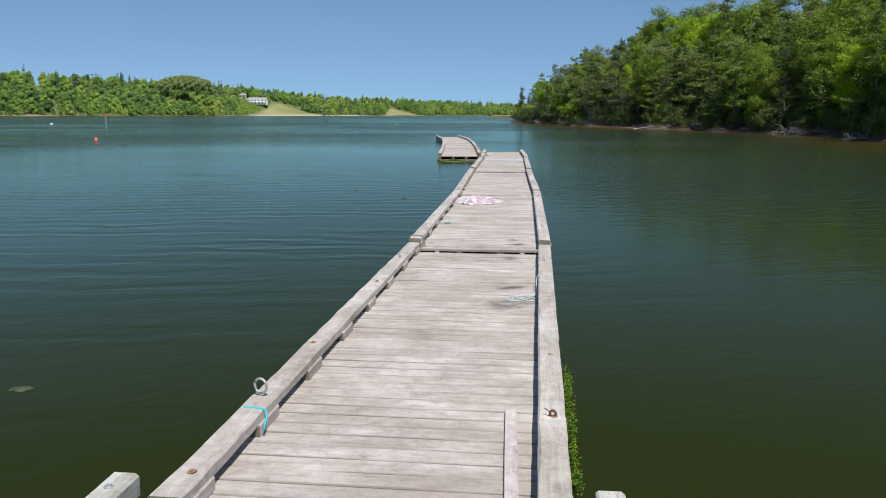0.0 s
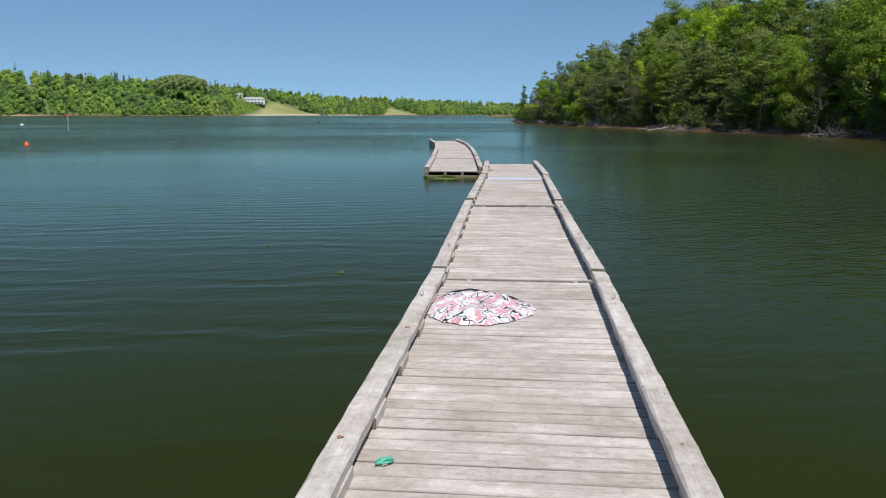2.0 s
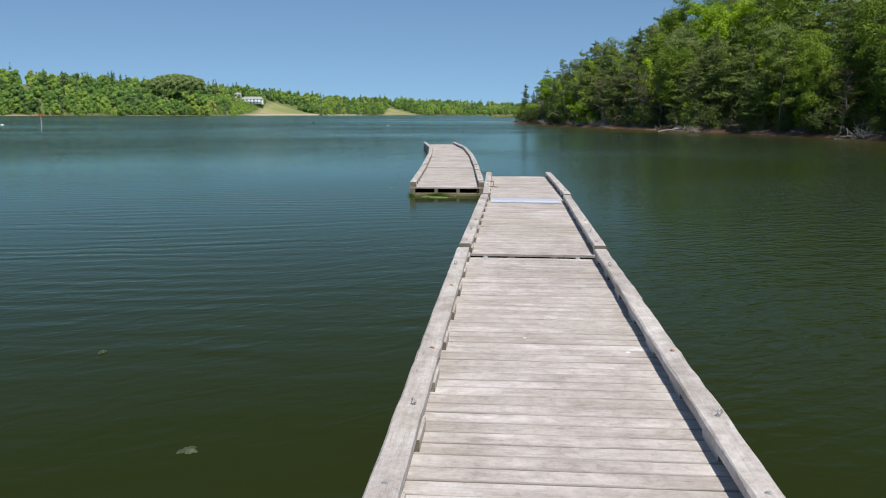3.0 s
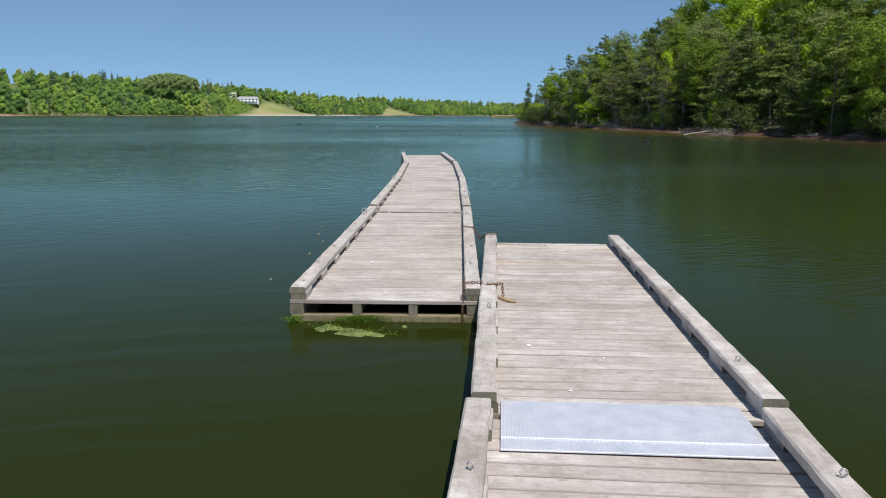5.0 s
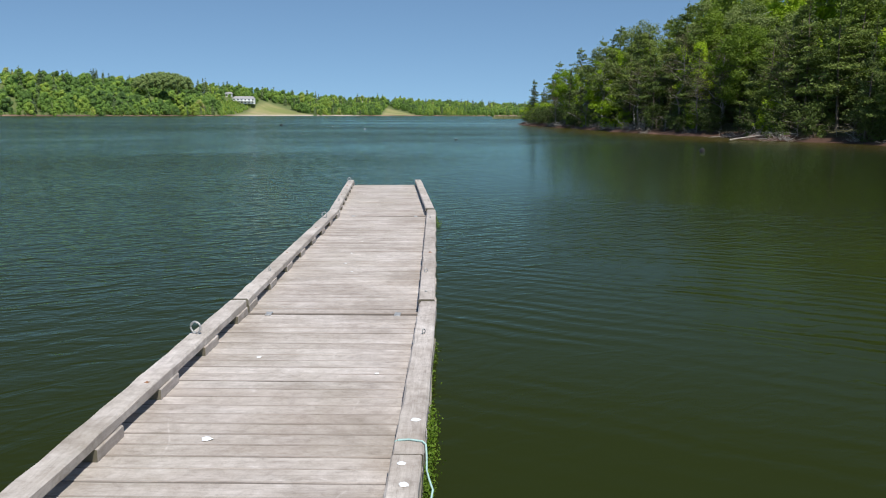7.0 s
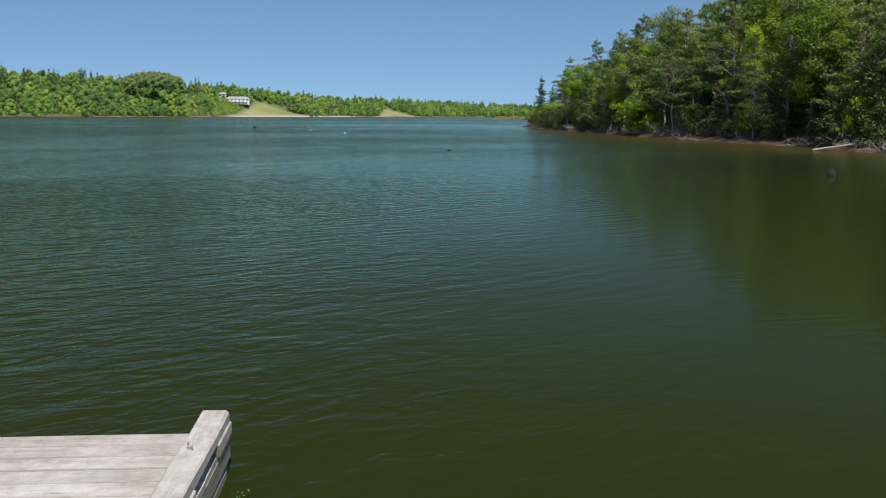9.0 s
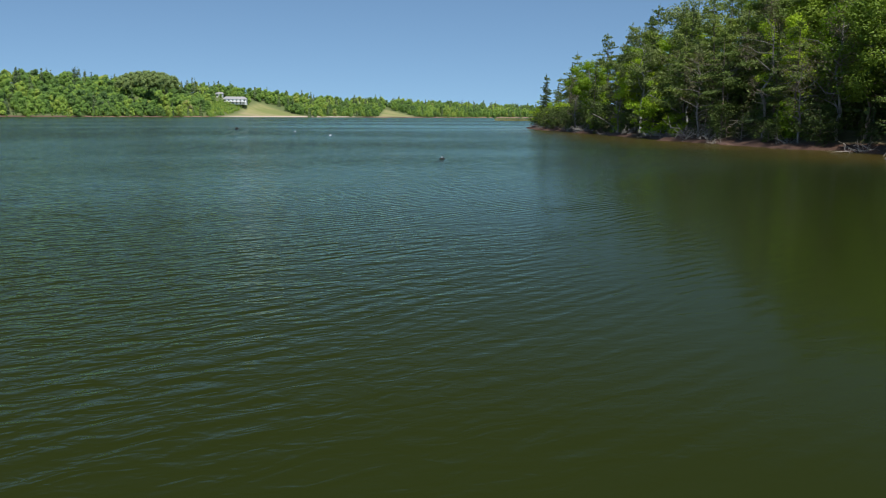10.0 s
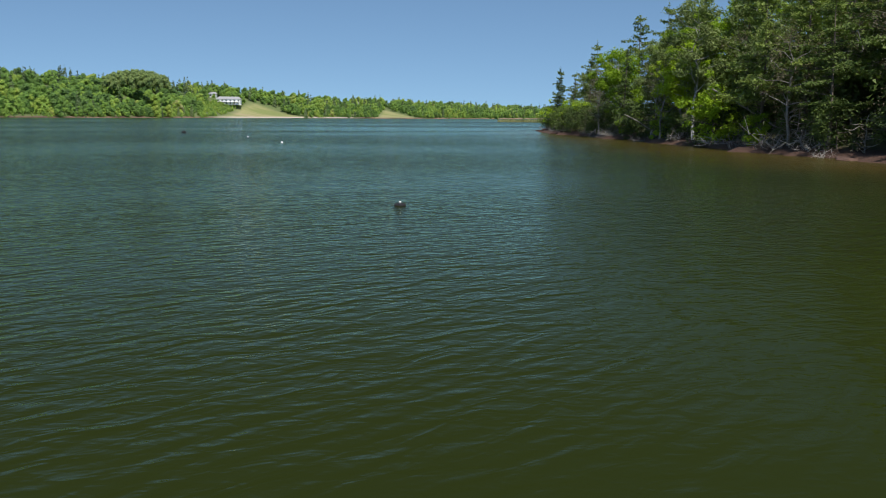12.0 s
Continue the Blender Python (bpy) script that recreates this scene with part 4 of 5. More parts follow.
spots = [(-0.46, 45.17, 0.06, 0.03, 0.0, 0.08, 420)]
algae("corner_moss", spots, "bright green moss tuft at the pontoon corner")
algae("end_moss", [(4.30, 49.88, 0.05, 0.03, 0.27, 0.285, 50), (2.5, 49.93, 0.12, 0.015, 0.27, 0.285, 60), (3.5, 49.95, 0.3, 0.012, 0.27, 0.28, 60)], "thin green moss at the end of the decking")
spots = [(0.94 + 0.1104 * (y - 4), y, 0.018, 0.12, 0.0, 0.14, int(110 * (0.4 + 0.6 * math.sin(y * 3.1) ** 2))) for y in np.arange(4.4, 6.9, 0.2)]
spots += [(2.045, y, 0.035, 0.10, 0.0, 0.16, 170) for y in np.arange(58.6, 61.4, 0.2)]
spots += [(2.03, y, 0.03, 0.12, 0.0, 0.08, 60) for y in np.arange(55, 64, 0.5)]
spots += [(1.93 - 0.07 * (y - 74), y, 0.03, 0.12, 0.0, 0.08, 60) for y in np.arange(74, 82, 0.5)]
algae("dock_algae", spots, "bright green algae on the float timbers")
spots = [(x, 45.205, 0.05, 0.018, -0.01, 0.04 + 0.05 * abs(math.sin(x * 2.9)), int(300 * max(0.05, math.sin(x * 4.3) * math.sin(x * 1.7 + 1)))) for x in np.arange(-0.5, 1.9, 0.1)]
spots += [(1.85, 44.6, 0.03, 0.15, 0.0, 0.02, 90), (0.42, 44.66, 0.17, 0.07, 0.015, 0.045, 260), (0.03, 44.88, 0.10, 0.07, 0.015, 0.04, 130), (0.75, 44.6, 0.08, 0.03, 0.0, 0.02, 60)]
algae("front_algae", spots, "yellow-green algae and floating weed at the pontoon front")
algae("floating_weed", [(-0.9, 13.6, 0.03, 0.03, 0, 0.01, 10), (-44, 82, 1.4, 0.7, 0.0, 0.03, 2500)], "floating mat of water weed")


def weed_mat(x, y, sx, sy, yaw, seed, label, mat_=WEED):
    """A soft raft of weed lying just clear of the surface."""
    rng = np.random.default_rng(seed)
    k = rng.uniform(0, 6.28, 4)
    vs, fs, n, rings = [(0, 0, 0.02)], [], 26, 5
    for r in range(1, rings + 1):
        f = r / rings
        for i in range(n):
            a = 2 * math.pi * i / n
            edge = 1 + 0.26 * math.sin(3 * a + k[0]) + 0.20 * math.sin(5 * a + k[1]) + 0.14 * math.sin(9 * a + k[2])
            z = 0.022 * (1 - f ** 3) + 0.008 * math.sin(a * 4 + 7 * f + k[3]) * (1 - f) + (-0.006 if r == rings else 0.003)
            vs.append((sx * edge * f * math.cos(a), sy * edge * f * math.sin(a), z))
    fs += [(0, 1 + i, 1 + (i + 1) % n) for i in range(n)]
    for r in range(rings - 1):
        for i in range(n):
            a, b = 1 + r * n + i, 1 + r * n + (i + 1) % n
            fs.append((a, a + n, b + n, b))
    ob = new("weed_raft", mesh_from("weed_raft", vs, fs, mat_, True))
    ob.matrix_basis = pose(x, y, 0.002, 0, 0, yaw)
    return tagged(ob, label, "water weed", "rafts of floating weed")


weed_mat(0.03, 44.88, 0.17, 0.14, 15, 1, "brownish raft of floating weed beside the pontoon")
weed_mat(0.42, 44.66, 0.27, 0.16, -20, 2, "yellow-green raft of floating weed beside the pontoon")
weed_mat(0.95, 44.95, 0.03, 0.02, 0, 3, "small scrap of floating weed beside the pontoon")
weed_mat(-3.95, 6.45, 0.11, 0.05, 10, 4, "dull scrap of weed afloat on the dark water", WEED_DULL)
weed_mat(-3.08, 27.3, 0.05, 0.02, 60, 6, "dull scrap of weed afloat on the dark water", WEED_DULL)
weed_mat(-1.29, 24.6, 0.07, 0.06, 30, 5, "small dull green tuft of weed afloat on the water", WEED_DULL)

for x, y, k in ((-1.34, 52.88, 0.03), (-1.08, 51.82, 0.022), (-1.11, 50.32, 0.025), (-1.32, 47.88, 0.02), (-1.44, 54.10, 0.02)):
    weed_mat(x, y, k, 0.5 * k, 40, 7, "tiny pale scrap of foam and weed afloat", FOAM)
lit = np.random.default_rng(31)
bits = np.stack([2.35 + 0.9 * lit.random(24) ** 1.6, 49.62 + 0.3 * lit.random(24), np.full(24, DECK - 0.012)], 1)
tagged(new("leaf_litter", leaves_mesh("leaf_litter", leaf_blades(lit, bits, 0.018, np.tile([0.0, 0.0, 1.0], (24, 1)), 0.0, 0.5, 0.25), LITTER)), "dry brown leaf scraps blown together on the decking", "leaf litter", kind="stuff")

# ---- buoys ----
def buoy(name, x, y, r, h, mat_, label, pole=0.0, top=None):
    ob = thing(name, pose(x, y, 0), label, "buoy")
    child("float", lathe("float", [(r * 0.5, -h * 0.5), (r * 0.9, -h * 0.3), (r, 0.0), (r * 0.92, h * 0.45), (r * 0.55, h * 0.85), (r * 0.15, h)], mat_, 14), ob)
    if pole:
        child("pole", lathe("pole", [(0.03, h * 0.9), (0.03, h + pole), (0.02, h + pole + 0.02)], top or mat_, 8), ob)
    return ob


buoy("orange_buoy", -32.8, 77.0, 0.17, 0.32, ORANGE, "round orange mooring buoy on the water")
buoy("white_buoy", -87.5, 184, 0.34, 0.22, WHITE, "white mooring buoy on the water")
buoy("white_float", -12.2, 195.6, 0.11, 0.14, WHITE, "small white float on the water")
buoy("pale_float", -20.5, 216, 0.08, 0.12, WHITE, "small pale float on the water")
buoy("dark_float", 20.2, 114.5, 0.2, 0.3, RUBBER, "black float near the wooded bank")
buoy("black_float", -34.0, 234, 0.35, 0.35, RUBBER, "low black float on the water")
nb = thing("lobster_buoy", pose(2.74, 139.9, 0), "black float with a pale marker and thin rod", "buoy")
child("float", lathe("float", [(0.13, -0.08), (0.18, 0.0), (0.17, 0.05), (0.08, 0.08)], RUBBER, 14), nb)
child("marker", lathe("marker", [(0.02, 0.07), (0.04, 0.10), (0.032, 0.13), (0.01, 0.14)], WHITE, 10), nb)
child("rod", lathe("rod", [(0.012, 0.1), (0.008, 0.3)], RUBBER, 6), nb)
mk = thing("channel_marker", pose(-53, 129, -0.4), "red topped pale channel marker post in the water", "marker")
child("post", lathe("post", [(0.028, -1.0), (0.025, 2.6)], STEEL, 8), mk)
child("board", box("board", 0.55, 0.06, 0.2, RED, 0.02), mk, pose(0, 0, 2.5))

# bird droppings on the decking and kerbs
dr = random.Random(12)
drops = [(0.44, 60.14, DECK + 0.006, 0.045), (1.96, 60.11, TOP + 0.004, 0.04), (1.90, 59.35, TOP + 0.004, 0.03), (1.93, 59.05, TOP + 0.004, 0.035)]
for i in range(26):
    yy = dr.choice((dr.uniform(55, 81), dr.uniform(46, 80), dr.uniform(14, 49)))
    line = B_LINE if yy > 45.5 else A_LINE
    cx = None
    for x0, y0, x1, y1 in line:
        if y0 <= yy <= y1:
            cx = x0 + (x1 - x0) * (yy - y0) / (y1 - y0)
    if cx is None:
        continue
    drops.append((cx + dr.uniform(-0.9, 0.9), yy, DECK + 0.006, dr.uniform(0.012, 0.03)))
for x, y, z, r in drops:
    pts = [(r * (0.7 + 0.5 * dr.random()) * math.cos(t), r * (0.7 + 0.5 * dr.random()) * math.sin(t)) for t in np.linspace(0, 2 * math.pi, 9, endpoint=False)]
    vs = [(a, b, 0.0) for a, b in pts] + [(a * 0.7, b * 0.7, 0.004) for a, b in pts]
    fs = [tuple(range(9, 18))] + [(k, (k + 1) % 9, 9 + (k + 1) % 9, 9 + k) for k in range(9)]
    ob = new("bird_dropping", mesh_from("bird_dropping", vs, fs, WHITE))
    ob.matrix_basis = pose(x, y, z)
    tagged(ob, "small white bird dropping dried on the timber", "bird dropping", "bird droppings on the jetty")

# ---- trees ----
def branch_runs(rng, base, tip, r0, r1, n=5, bend=0.08):
    base, tip = np.array(base, float), np.array(tip, float)
    L = np.linalg.norm(tip - base)
    pts = []
    for i in range(n):
        t = i / (n - 1)
        p = base + (tip - base) * t + rng.normal(size=3) * bend * L * math.sin(math.pi * t) * 0.5
        pts.append(tuple(p))
    return pts, [r0 + (r1 - r0) * i / (n - 1) for i in range(n)]


def broadleaf(seed, h, spread, leaf_mat, bark, leaves, leaf=0.2, low=0.22, gaps=0.35):
    """A broad-leaved tree: leaning trunk, limbs, and foliage in uneven clusters round the limb ends."""
    rng = np.random.default_rng(seed)
    lean = rng.normal(size=2) * 0.04 * h
    top = (lean[0], lean[1], h * 0.9)
    runs = [branch_runs(rng, (0, 0, -0.3), top, 0.012 * h + 0.03, 0.02, 8, 0.05)]
    cl = []
    k = 15 + int(rng.integers(0, 6))
    for i in range(k):
        f = low + (0.95 - low) * (i + rng.random()) / k
        ang = i * 2.4 + rng.normal() * 0.5
        reach = spread * (0.35 + 0.75 * math.sin(math.pi * min(1, (f - low * 0.6) / (1.08 - low * 0.6))) ** 0.8) * rng.uniform(0.65, 1.15)
        b = np.array([lean[0] * f, lean[1] * f, h * f * 0.9])
        e = b + np.array([math.cos(ang) * reach, math.sin(ang) * reach, h * rng.uniform(0.02, 0.14)])
        runs.append(branch_runs(rng, b, e, 0.006 * h * (1.1 - f) + 0.02, 0.012, 4, 0.12))
        for j in range(4):
            t = rng.uniform(0.35, 1.08)
            c = b + (e - b) * t + rng.normal(size=3) * np.array([0.2, 0.2, 0.22]) * spread
            cl.append((c, rng.uniform(0.11, 0.30) * spread))
    cl.append((np.array([lean[0], lean[1], h * 0.93]), 0.3 * spread))
    w = np.array([r ** 2 for _, r in cl])
    w = w / w.sum()
    cents, norms = [], []
    for (c, r), f in zip(cl, w):
        n = int(leaves * f)
        d = rng.normal(size=(n, 3))
        d /= np.linalg.norm(d, axis=1)[:, None]
        d[:, 2] += 0.3
        rad = r * rng.uniform(0.55, 1.25, size=(n, 1)) * np.array([1.1, 1.1, 0.8])
        cents.append(c + d * rad)
        norms.append(d)
    cents, norms = np.concatenate(cents), np.concatenate(norms)
    trunk = tubes_mesh("trunk", runs, bark, 4 if h < 5 else 5)
    crown = leaves_mesh("crown", leaf_blades(rng, cents, leaf, norms, 0.6, 0.7, 0.6), leaf_mat)
    return trunk, crown


def conifer(seed, h, spread, leaf_mat, n_whorls, per, leaf=0.26, shape=0.9, droop=0.25, low=0.12, ragged=0.25):
    """Spruce, fir or pine: a straight stem with whorls of branches carrying flat sprays of needles."""
    rng = np.random.default_rng(seed)
    runs = [branch_runs(rng, (0, 0, -0.3), (0, 0, h), 0.011 * h + 0.03, 0.015, 7, 0.008)]
    cents, norms = [], []
    for i in range(n_whorls):
        f = min(0.985, low + (0.985 - low) * (i + 0.9 * rng.random()) / n_whorls)
        reach0 = spread * max(0.05, (1 - f) / (1 - low)) ** shape
        arms = int(rng.integers(4, 7))
        for a in range(arms):
            if rng.random() < ragged * 0.4:
                continue
            ang = rng.random() * 6.283
            reach = reach0 * rng.uniform(1 - ragged, 1 + ragged * 0.6)
            b = np.array([0, 0, h * min(0.985, f + rng.normal() * 0.35 / n_whorls)])
            e = b + np.array([math.cos(ang) * reach, math.sin(ang) * reach, -droop * reach + rng.normal() * 0.14 * reach])
            runs.append(branch_runs(rng, b, e, 0.012 + 0.0025 * reach * 3, 0.006, 3, 0.05))
            n = max(3, int(per * reach / spread))
            t = rng.uniform(0.15, 1.05, size=(n, 1)) ** 0.8
            side = np.array([-math.sin(ang), math.cos(ang), 0])
            wid = 0.24 * reach * (1.15 - t) + 0.10
            c = b + (e - b) * t + side * rng.normal(size=(n, 1)) * wid + np.array([0, 0, 1]) * rng.normal(size=(n, 1)) * 0.10
            cents.append(c)
            norms.append(np.tile([math.cos(ang) * 0.3, math.sin(ang) * 0.3, 0.8], (n, 1)))
    tip = np.array([[0, 0, h]]) + rng.normal(size=(14, 3)) * np.array([0.08, 0.08, 0.25])
    cents.append(tip)
    norms.append(rng.normal(size=(14, 3)))
    cents, norms = np.concatenate(cents), np.concatenate(norms)
    trunk = tubes_mesh("trunk", runs, BARK, 4)
    crown = leaves_mesh("crown", leaf_blades(rng, cents, leaf, norms, 0.1, 0.38), leaf_mat)
    return trunk, crown


KINDS = {}


def tree_kind(key, meshes, label, category):
    KINDS.setdefault(key, []).append((meshes, label, category))


for s in range(3):
    tree_kind("bright", broadleaf(100 + s, 13.0, 3.3, LEAF_BRIGHT, BARK_PALE, 15000, 0.128, 0.28), "bright green broad-leaved tree in new leaf on the bank", "tree")
    tree_kind("mid", broadleaf(120 + s, 14.0, 3.6, LEAF_MID, BARK, 15000, 0.128, 0.3), "mid-green broad-leaved tree on the wooded bank", "tree")
    tree_kind("aspen", broadleaf(140 + s, 14.5, 2.9, LEAF_GREYGREEN, BARK_PALE, 11000, 0.12, 0.36), "grey-green thinly leaved tree on the wooded bank", "tree")
    tree_kind("spruce", conifer(160 + s, 13.0, 2.3, NEEDLE, 30, 80, 0.16, 0.8, 0.12, 0.15, 0.6), "dark narrow spruce on the wooded bank", "tree")
    tree_kind("pine", conifer(180 + s, 15.0, 3.4, NEEDLE_PINE, 19, 230, 0.15, 0.55, -0.06, 0.22, 0.7), "tall open pine with level plumes of needles", "tree")
    tree_kind("bare", broadleaf(200 + s, 11.0, 2.4, LEAF_BARE, TWIG, 2600, 0.07, 0.2), "grey tree barely in bud on the bank", "tree")
    tree_kind("bush", broadleaf(220 + s, 4.2, 1.7, LEAF_BRIGHT, BARK, 4000, 0.11, 0.08), "fresh green bush at the foot of the bank", "bush")
    tree_kind("darkbush", broadleaf(240 + s, 4.0, 2.2, LEAF_DARK, BARK, 2300, 0.115, 0.05), "dark green undergrowth bush on the bank", "bush")


for s in range(3):
    tree_kind("bare_bush", broadleaf(260 + s, 3.2, 1.8, LEAF_BARE, TWIG, 260, 0.09, 0.05), "grey leafless bush at the foot of the bank", "bush")


def plant(key, x, y, z, scale, rng, i=None, lean=0.0):
    pool = KINDS[key]
    (trunk, crown), label, category = pool[rng.randrange(len(pool)) if i is None else i]
    name = "bush" if "bush" in key else {"spruce": "spruce_tree", "pine": "pine_tree"}.get(key, "broadleaf_tree")
    ob = thing(name, pose(x, y, z, rng.uniform(-3, 3) + lean, rng.uniform(-3, 3) - lean, rng.uniform(0, 360)) @ Matrix.Diagonal((scale * rng.uniform(0.9, 1.1), scale * rng.uniform(0.9, 1.1), scale, 1)), label, category, "trees of the wooded bank" if "bush" not in key else "bushes of the wooded bank")
    child("trunk" if "bush" not in key else "stem", trunk, ob)
    child("crown", crown, ob)
    return ob


def shore_point(s):
    """A point and inland normal at distance s along the east shore."""
    line = SHORE_EAST
    for (x0, y0), (x1, y1) in zip(line, line[1:]):
        L = math.hypot(x1 - x0, y1 - y0)
        if s <= L:
            t = s / L
            nx, ny = (y1 - y0) / L, -(x1 - x0) / L
            return x0 + (x1 - x0) * t, y0 + (y1 - y0) * t, nx, ny
        s -= L
    return None


def height_at(x, y):
    return float(land_height(np.array([x]), np.array([y]))[0])


wrng = random.Random(21)
ROWS_IN = [(2.6, 3.9, 0.86), (7.0, 4.3, 1.0), (13.0, 5.0, 1.14), (20.0, 5.6, 1.26), (28, 7.5, 1.32)]
for ri, (inl, gap, sc) in enumerate(ROWS_IN):
    s = 176.0 + wrng.uniform(0, 3)
    while s < 425:
        p = shore_point(s)
        s += gap * wrng.uniform(0.75, 1.3)
        if p is None:
            continue
        x, y, nx, ny = p
        d = inl + wrng.uniform(-1.8, 1.8)
        x, y = x + nx * d, y + ny * d
        if y < 72 or y > 296 or x > 0.53 * y + 9 or float(east_distance(np.array([x]), np.array([y]))[0]) < 1.2:
            continue
        if y > 230 and wrng.random() < 0.45:
            continue
        tip = max(0.0, min(1.0, (y - 205) / 75))
        if y > 226:
            key = wrng.choice(["spruce", "spruce", "pine", "pine", "aspen", "pine", "bare", "bare"])
        elif y > 180:
            key = wrng.choice(["spruce", "pine", "pine", "bright", "pine", "aspen", "bare", "bare"] if ri < 2 else ["bright", "pine", "pine", "aspen", "mid", "pine"])
        else:
            key = wrng.choice(["pine", "pine", "pine", "spruce" if y > 134 else "mid", "spruce" if y > 134 else "pine", "bright", "bare", "mid"] if ri < 2 else ["pine", "bright", "mid", "bright", "aspen", "pine", "bright"])
        if 110 < y < 152 and key == "bright":
            key = "pine" if ri < 3 else "mid"
        k = sc * wrng.uniform(0.82, 1.15) * (1 - 0.28 * tip)
        plant(key, x, y, height_at(x, y) - 0.1, k, wrng)
s = 180.0
while s < 412:
    x, y, nx, ny = shore_point(s)
    s += wrng.uniform(1.1, 2.6)
    d = wrng.uniform(0.9, 3.6)
    x, y = x + nx * d, y + ny * d
    if y < 70:
        continue
    key = wrng.choice(["darkbush", "bare_bush", "darkbush", "spruce", "darkbush"])
    plant(key, x, y, height_at(x, y) - 0.15, wrng.uniform(0.5, 1.05) * (0.3 if key == "spruce" else 1.0), wrng)

# undergrowth further in; its dark leaf colour stands in for deep shade
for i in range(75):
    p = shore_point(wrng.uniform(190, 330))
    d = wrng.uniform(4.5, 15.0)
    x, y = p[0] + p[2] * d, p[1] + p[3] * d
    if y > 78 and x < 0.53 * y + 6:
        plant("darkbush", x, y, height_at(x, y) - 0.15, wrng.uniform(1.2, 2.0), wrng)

# fresh bushes that stand out at the water's edge
for bx, by_, bk, key in ((45.2, 131.5, 1.2, "bush"), (49.3, 113.5, 0.8, "bush"), (37.4, 148.4, 0.95, "bush"), (34.2, 165.6, 0.8, "bush"), (28.9, 184.5, 0.6, "bush"),
                         (28.2, 194.0, 1.35, "bush"), (27.2, 208.0, 0.7, "bush"), (26.0, 221.0, 0.8, "bush"), (23.6, 249.0, 1.15, "bush"), (22.9, 258.5, 1.0, "bush"), (45.0, 124.0, 0.8, "bush"),
                         (47.6, 139.0, 2.0, "bush"), (50.6, 107.0, 1.3, "bush"), (52.0, 100.5, 1.2, "bush"), (48.6, 118.0, 1.1, "bush"), (53.5, 110.0, 2.3, "bush"), (22.4, 268.0, 1.0, "bush"),
                         (30.4, 181.0, 0.9, "bare"), (33.2, 169.5, 1.1, "bare"), (36.0, 160.0, 1.1, "bare"), (26.4, 206.0, 0.8, "bare"), (24.4, 232.0, 0.8, "bare"), (38.6, 147.0, 1.0, "bare"), (50.8, 104.0, 1.1, "bare")):
    plant(key, bx, by_, height_at(bx, by_) - 0.1, bk, wrng)


# bleached roots, fallen trunks and dead twigs along the bank
def dead_tangle(seed, r, n, mat_):
    rng = np.random.default_rng(seed)
    runs = []
    for i in range(n):
        a = rng.uniform(0, math.pi * 2)
        el = rng.uniform(-0.15, 0.9)
        L = r * rng.uniform(0.4, 1.1)
        b = rng.normal(size=3) * np.array([0.35, 0.35, 0.08]) * r
        b[2] = abs(b[2])
        e = b + L * np.array([math.cos(a) * math.cos(el), math.sin(a) * math.cos(el), math.sin(el)])
        runs.append(branch_runs(rng, b, e, rng.uniform(0.014, 0.045), 0.007, 4, 0.22))
        m = b + (e - b) * 0.55
        e2 = m + rng.normal(size=3) * 0.3 * L
        runs.append(branch_runs(rng, m, e2, 0.016, 0.005, 3, 0.15))
    return tubes_mesh("dead_branches", runs, mat_, 4)


TANGLES = [dead_tangle(300 + i, 1.6, 26, DRIFT if i % 2 else TWIG) for i in range(4)]
s = 182.0
i = 0
while s < 405:
    x, y, nx, ny = shore_point(s)
    s += wrng.uniform(4.5, 12.0)
    d = wrng.uniform(-0.2, 1.3)
    ob = new("driftwood_tangle", TANGLES[i % 4])
    i += 1
    k = wrng.uniform(0.55, 1.35)
    px_, py_ = x + nx * d, y + ny * d
    ob.matrix_basis = pose(px_, py_, max(0.0, height_at(px_, py_)) - 0.05, 0, 0, wrng.uniform(0, 360)) @ Matrix.Diagonal((k, k, k * 0.8, 1))
    tagged(ob, "grey tangle of dead branches and roots at the water's edge", "dead branches", "driftwood along the bank")
for x, y, k, m_ in ((46.4, 111.0, 1.6, 1), (45.3, 108.6, 1.3, 3), (36.2, 146.8, 1.3, 1), (35.8, 139.6, 1.0, 3), (29.9, 181.5, 2.0, 0), (28.9, 186.5, 1.6, 2), (30.6, 177.5, 1.4, 1), (22.6, 248.0, 1.5, 0), (24.3, 228.0, 1.3, 2)):
    ob = new("root_mass", TANGLES[m_])
    ob.matrix_basis = pose(x, y, 0.1, 0, 0, 40 * k) @ Matrix.Diagonal((k, k, k, 1))
    tagged(ob, "bleached root mass washed bare at the bank", "roots", "driftwood along the bank")


def fallen_trunk(x, y, z, yaw, L, rise, r, label, mat_=DRIFT, seed=1):
    rng = np.random.default_rng(seed)
    runs = [branch_runs(rng, (0, 0, 0), (L, 0, rise), r, r * 0.45, 7, 0.03)]
    for i in range(7):
        t = rng.uniform(0.3, 0.98)
        b = np.array([L * t, 0, rise * t])
        e = b + np.array([rng.uniform(-0.2, 0.6), rng.normal() * 0.5, -rng.uniform(0.0, 0.9) * (0.3 + rise * t)]) * L * 0.16
        runs.append(branch_runs(rng, b, e, r * 0.35, 0.01, 4, 0.15))
    ob = new("fallen_trunk", tubes_mesh("fallen_trunk", runs, mat_, 7))
    ob.matrix_basis = pose(x, y, z, 0, 0, yaw)
    return tagged(ob, label, "fallen tree", "driftwood along the bank")


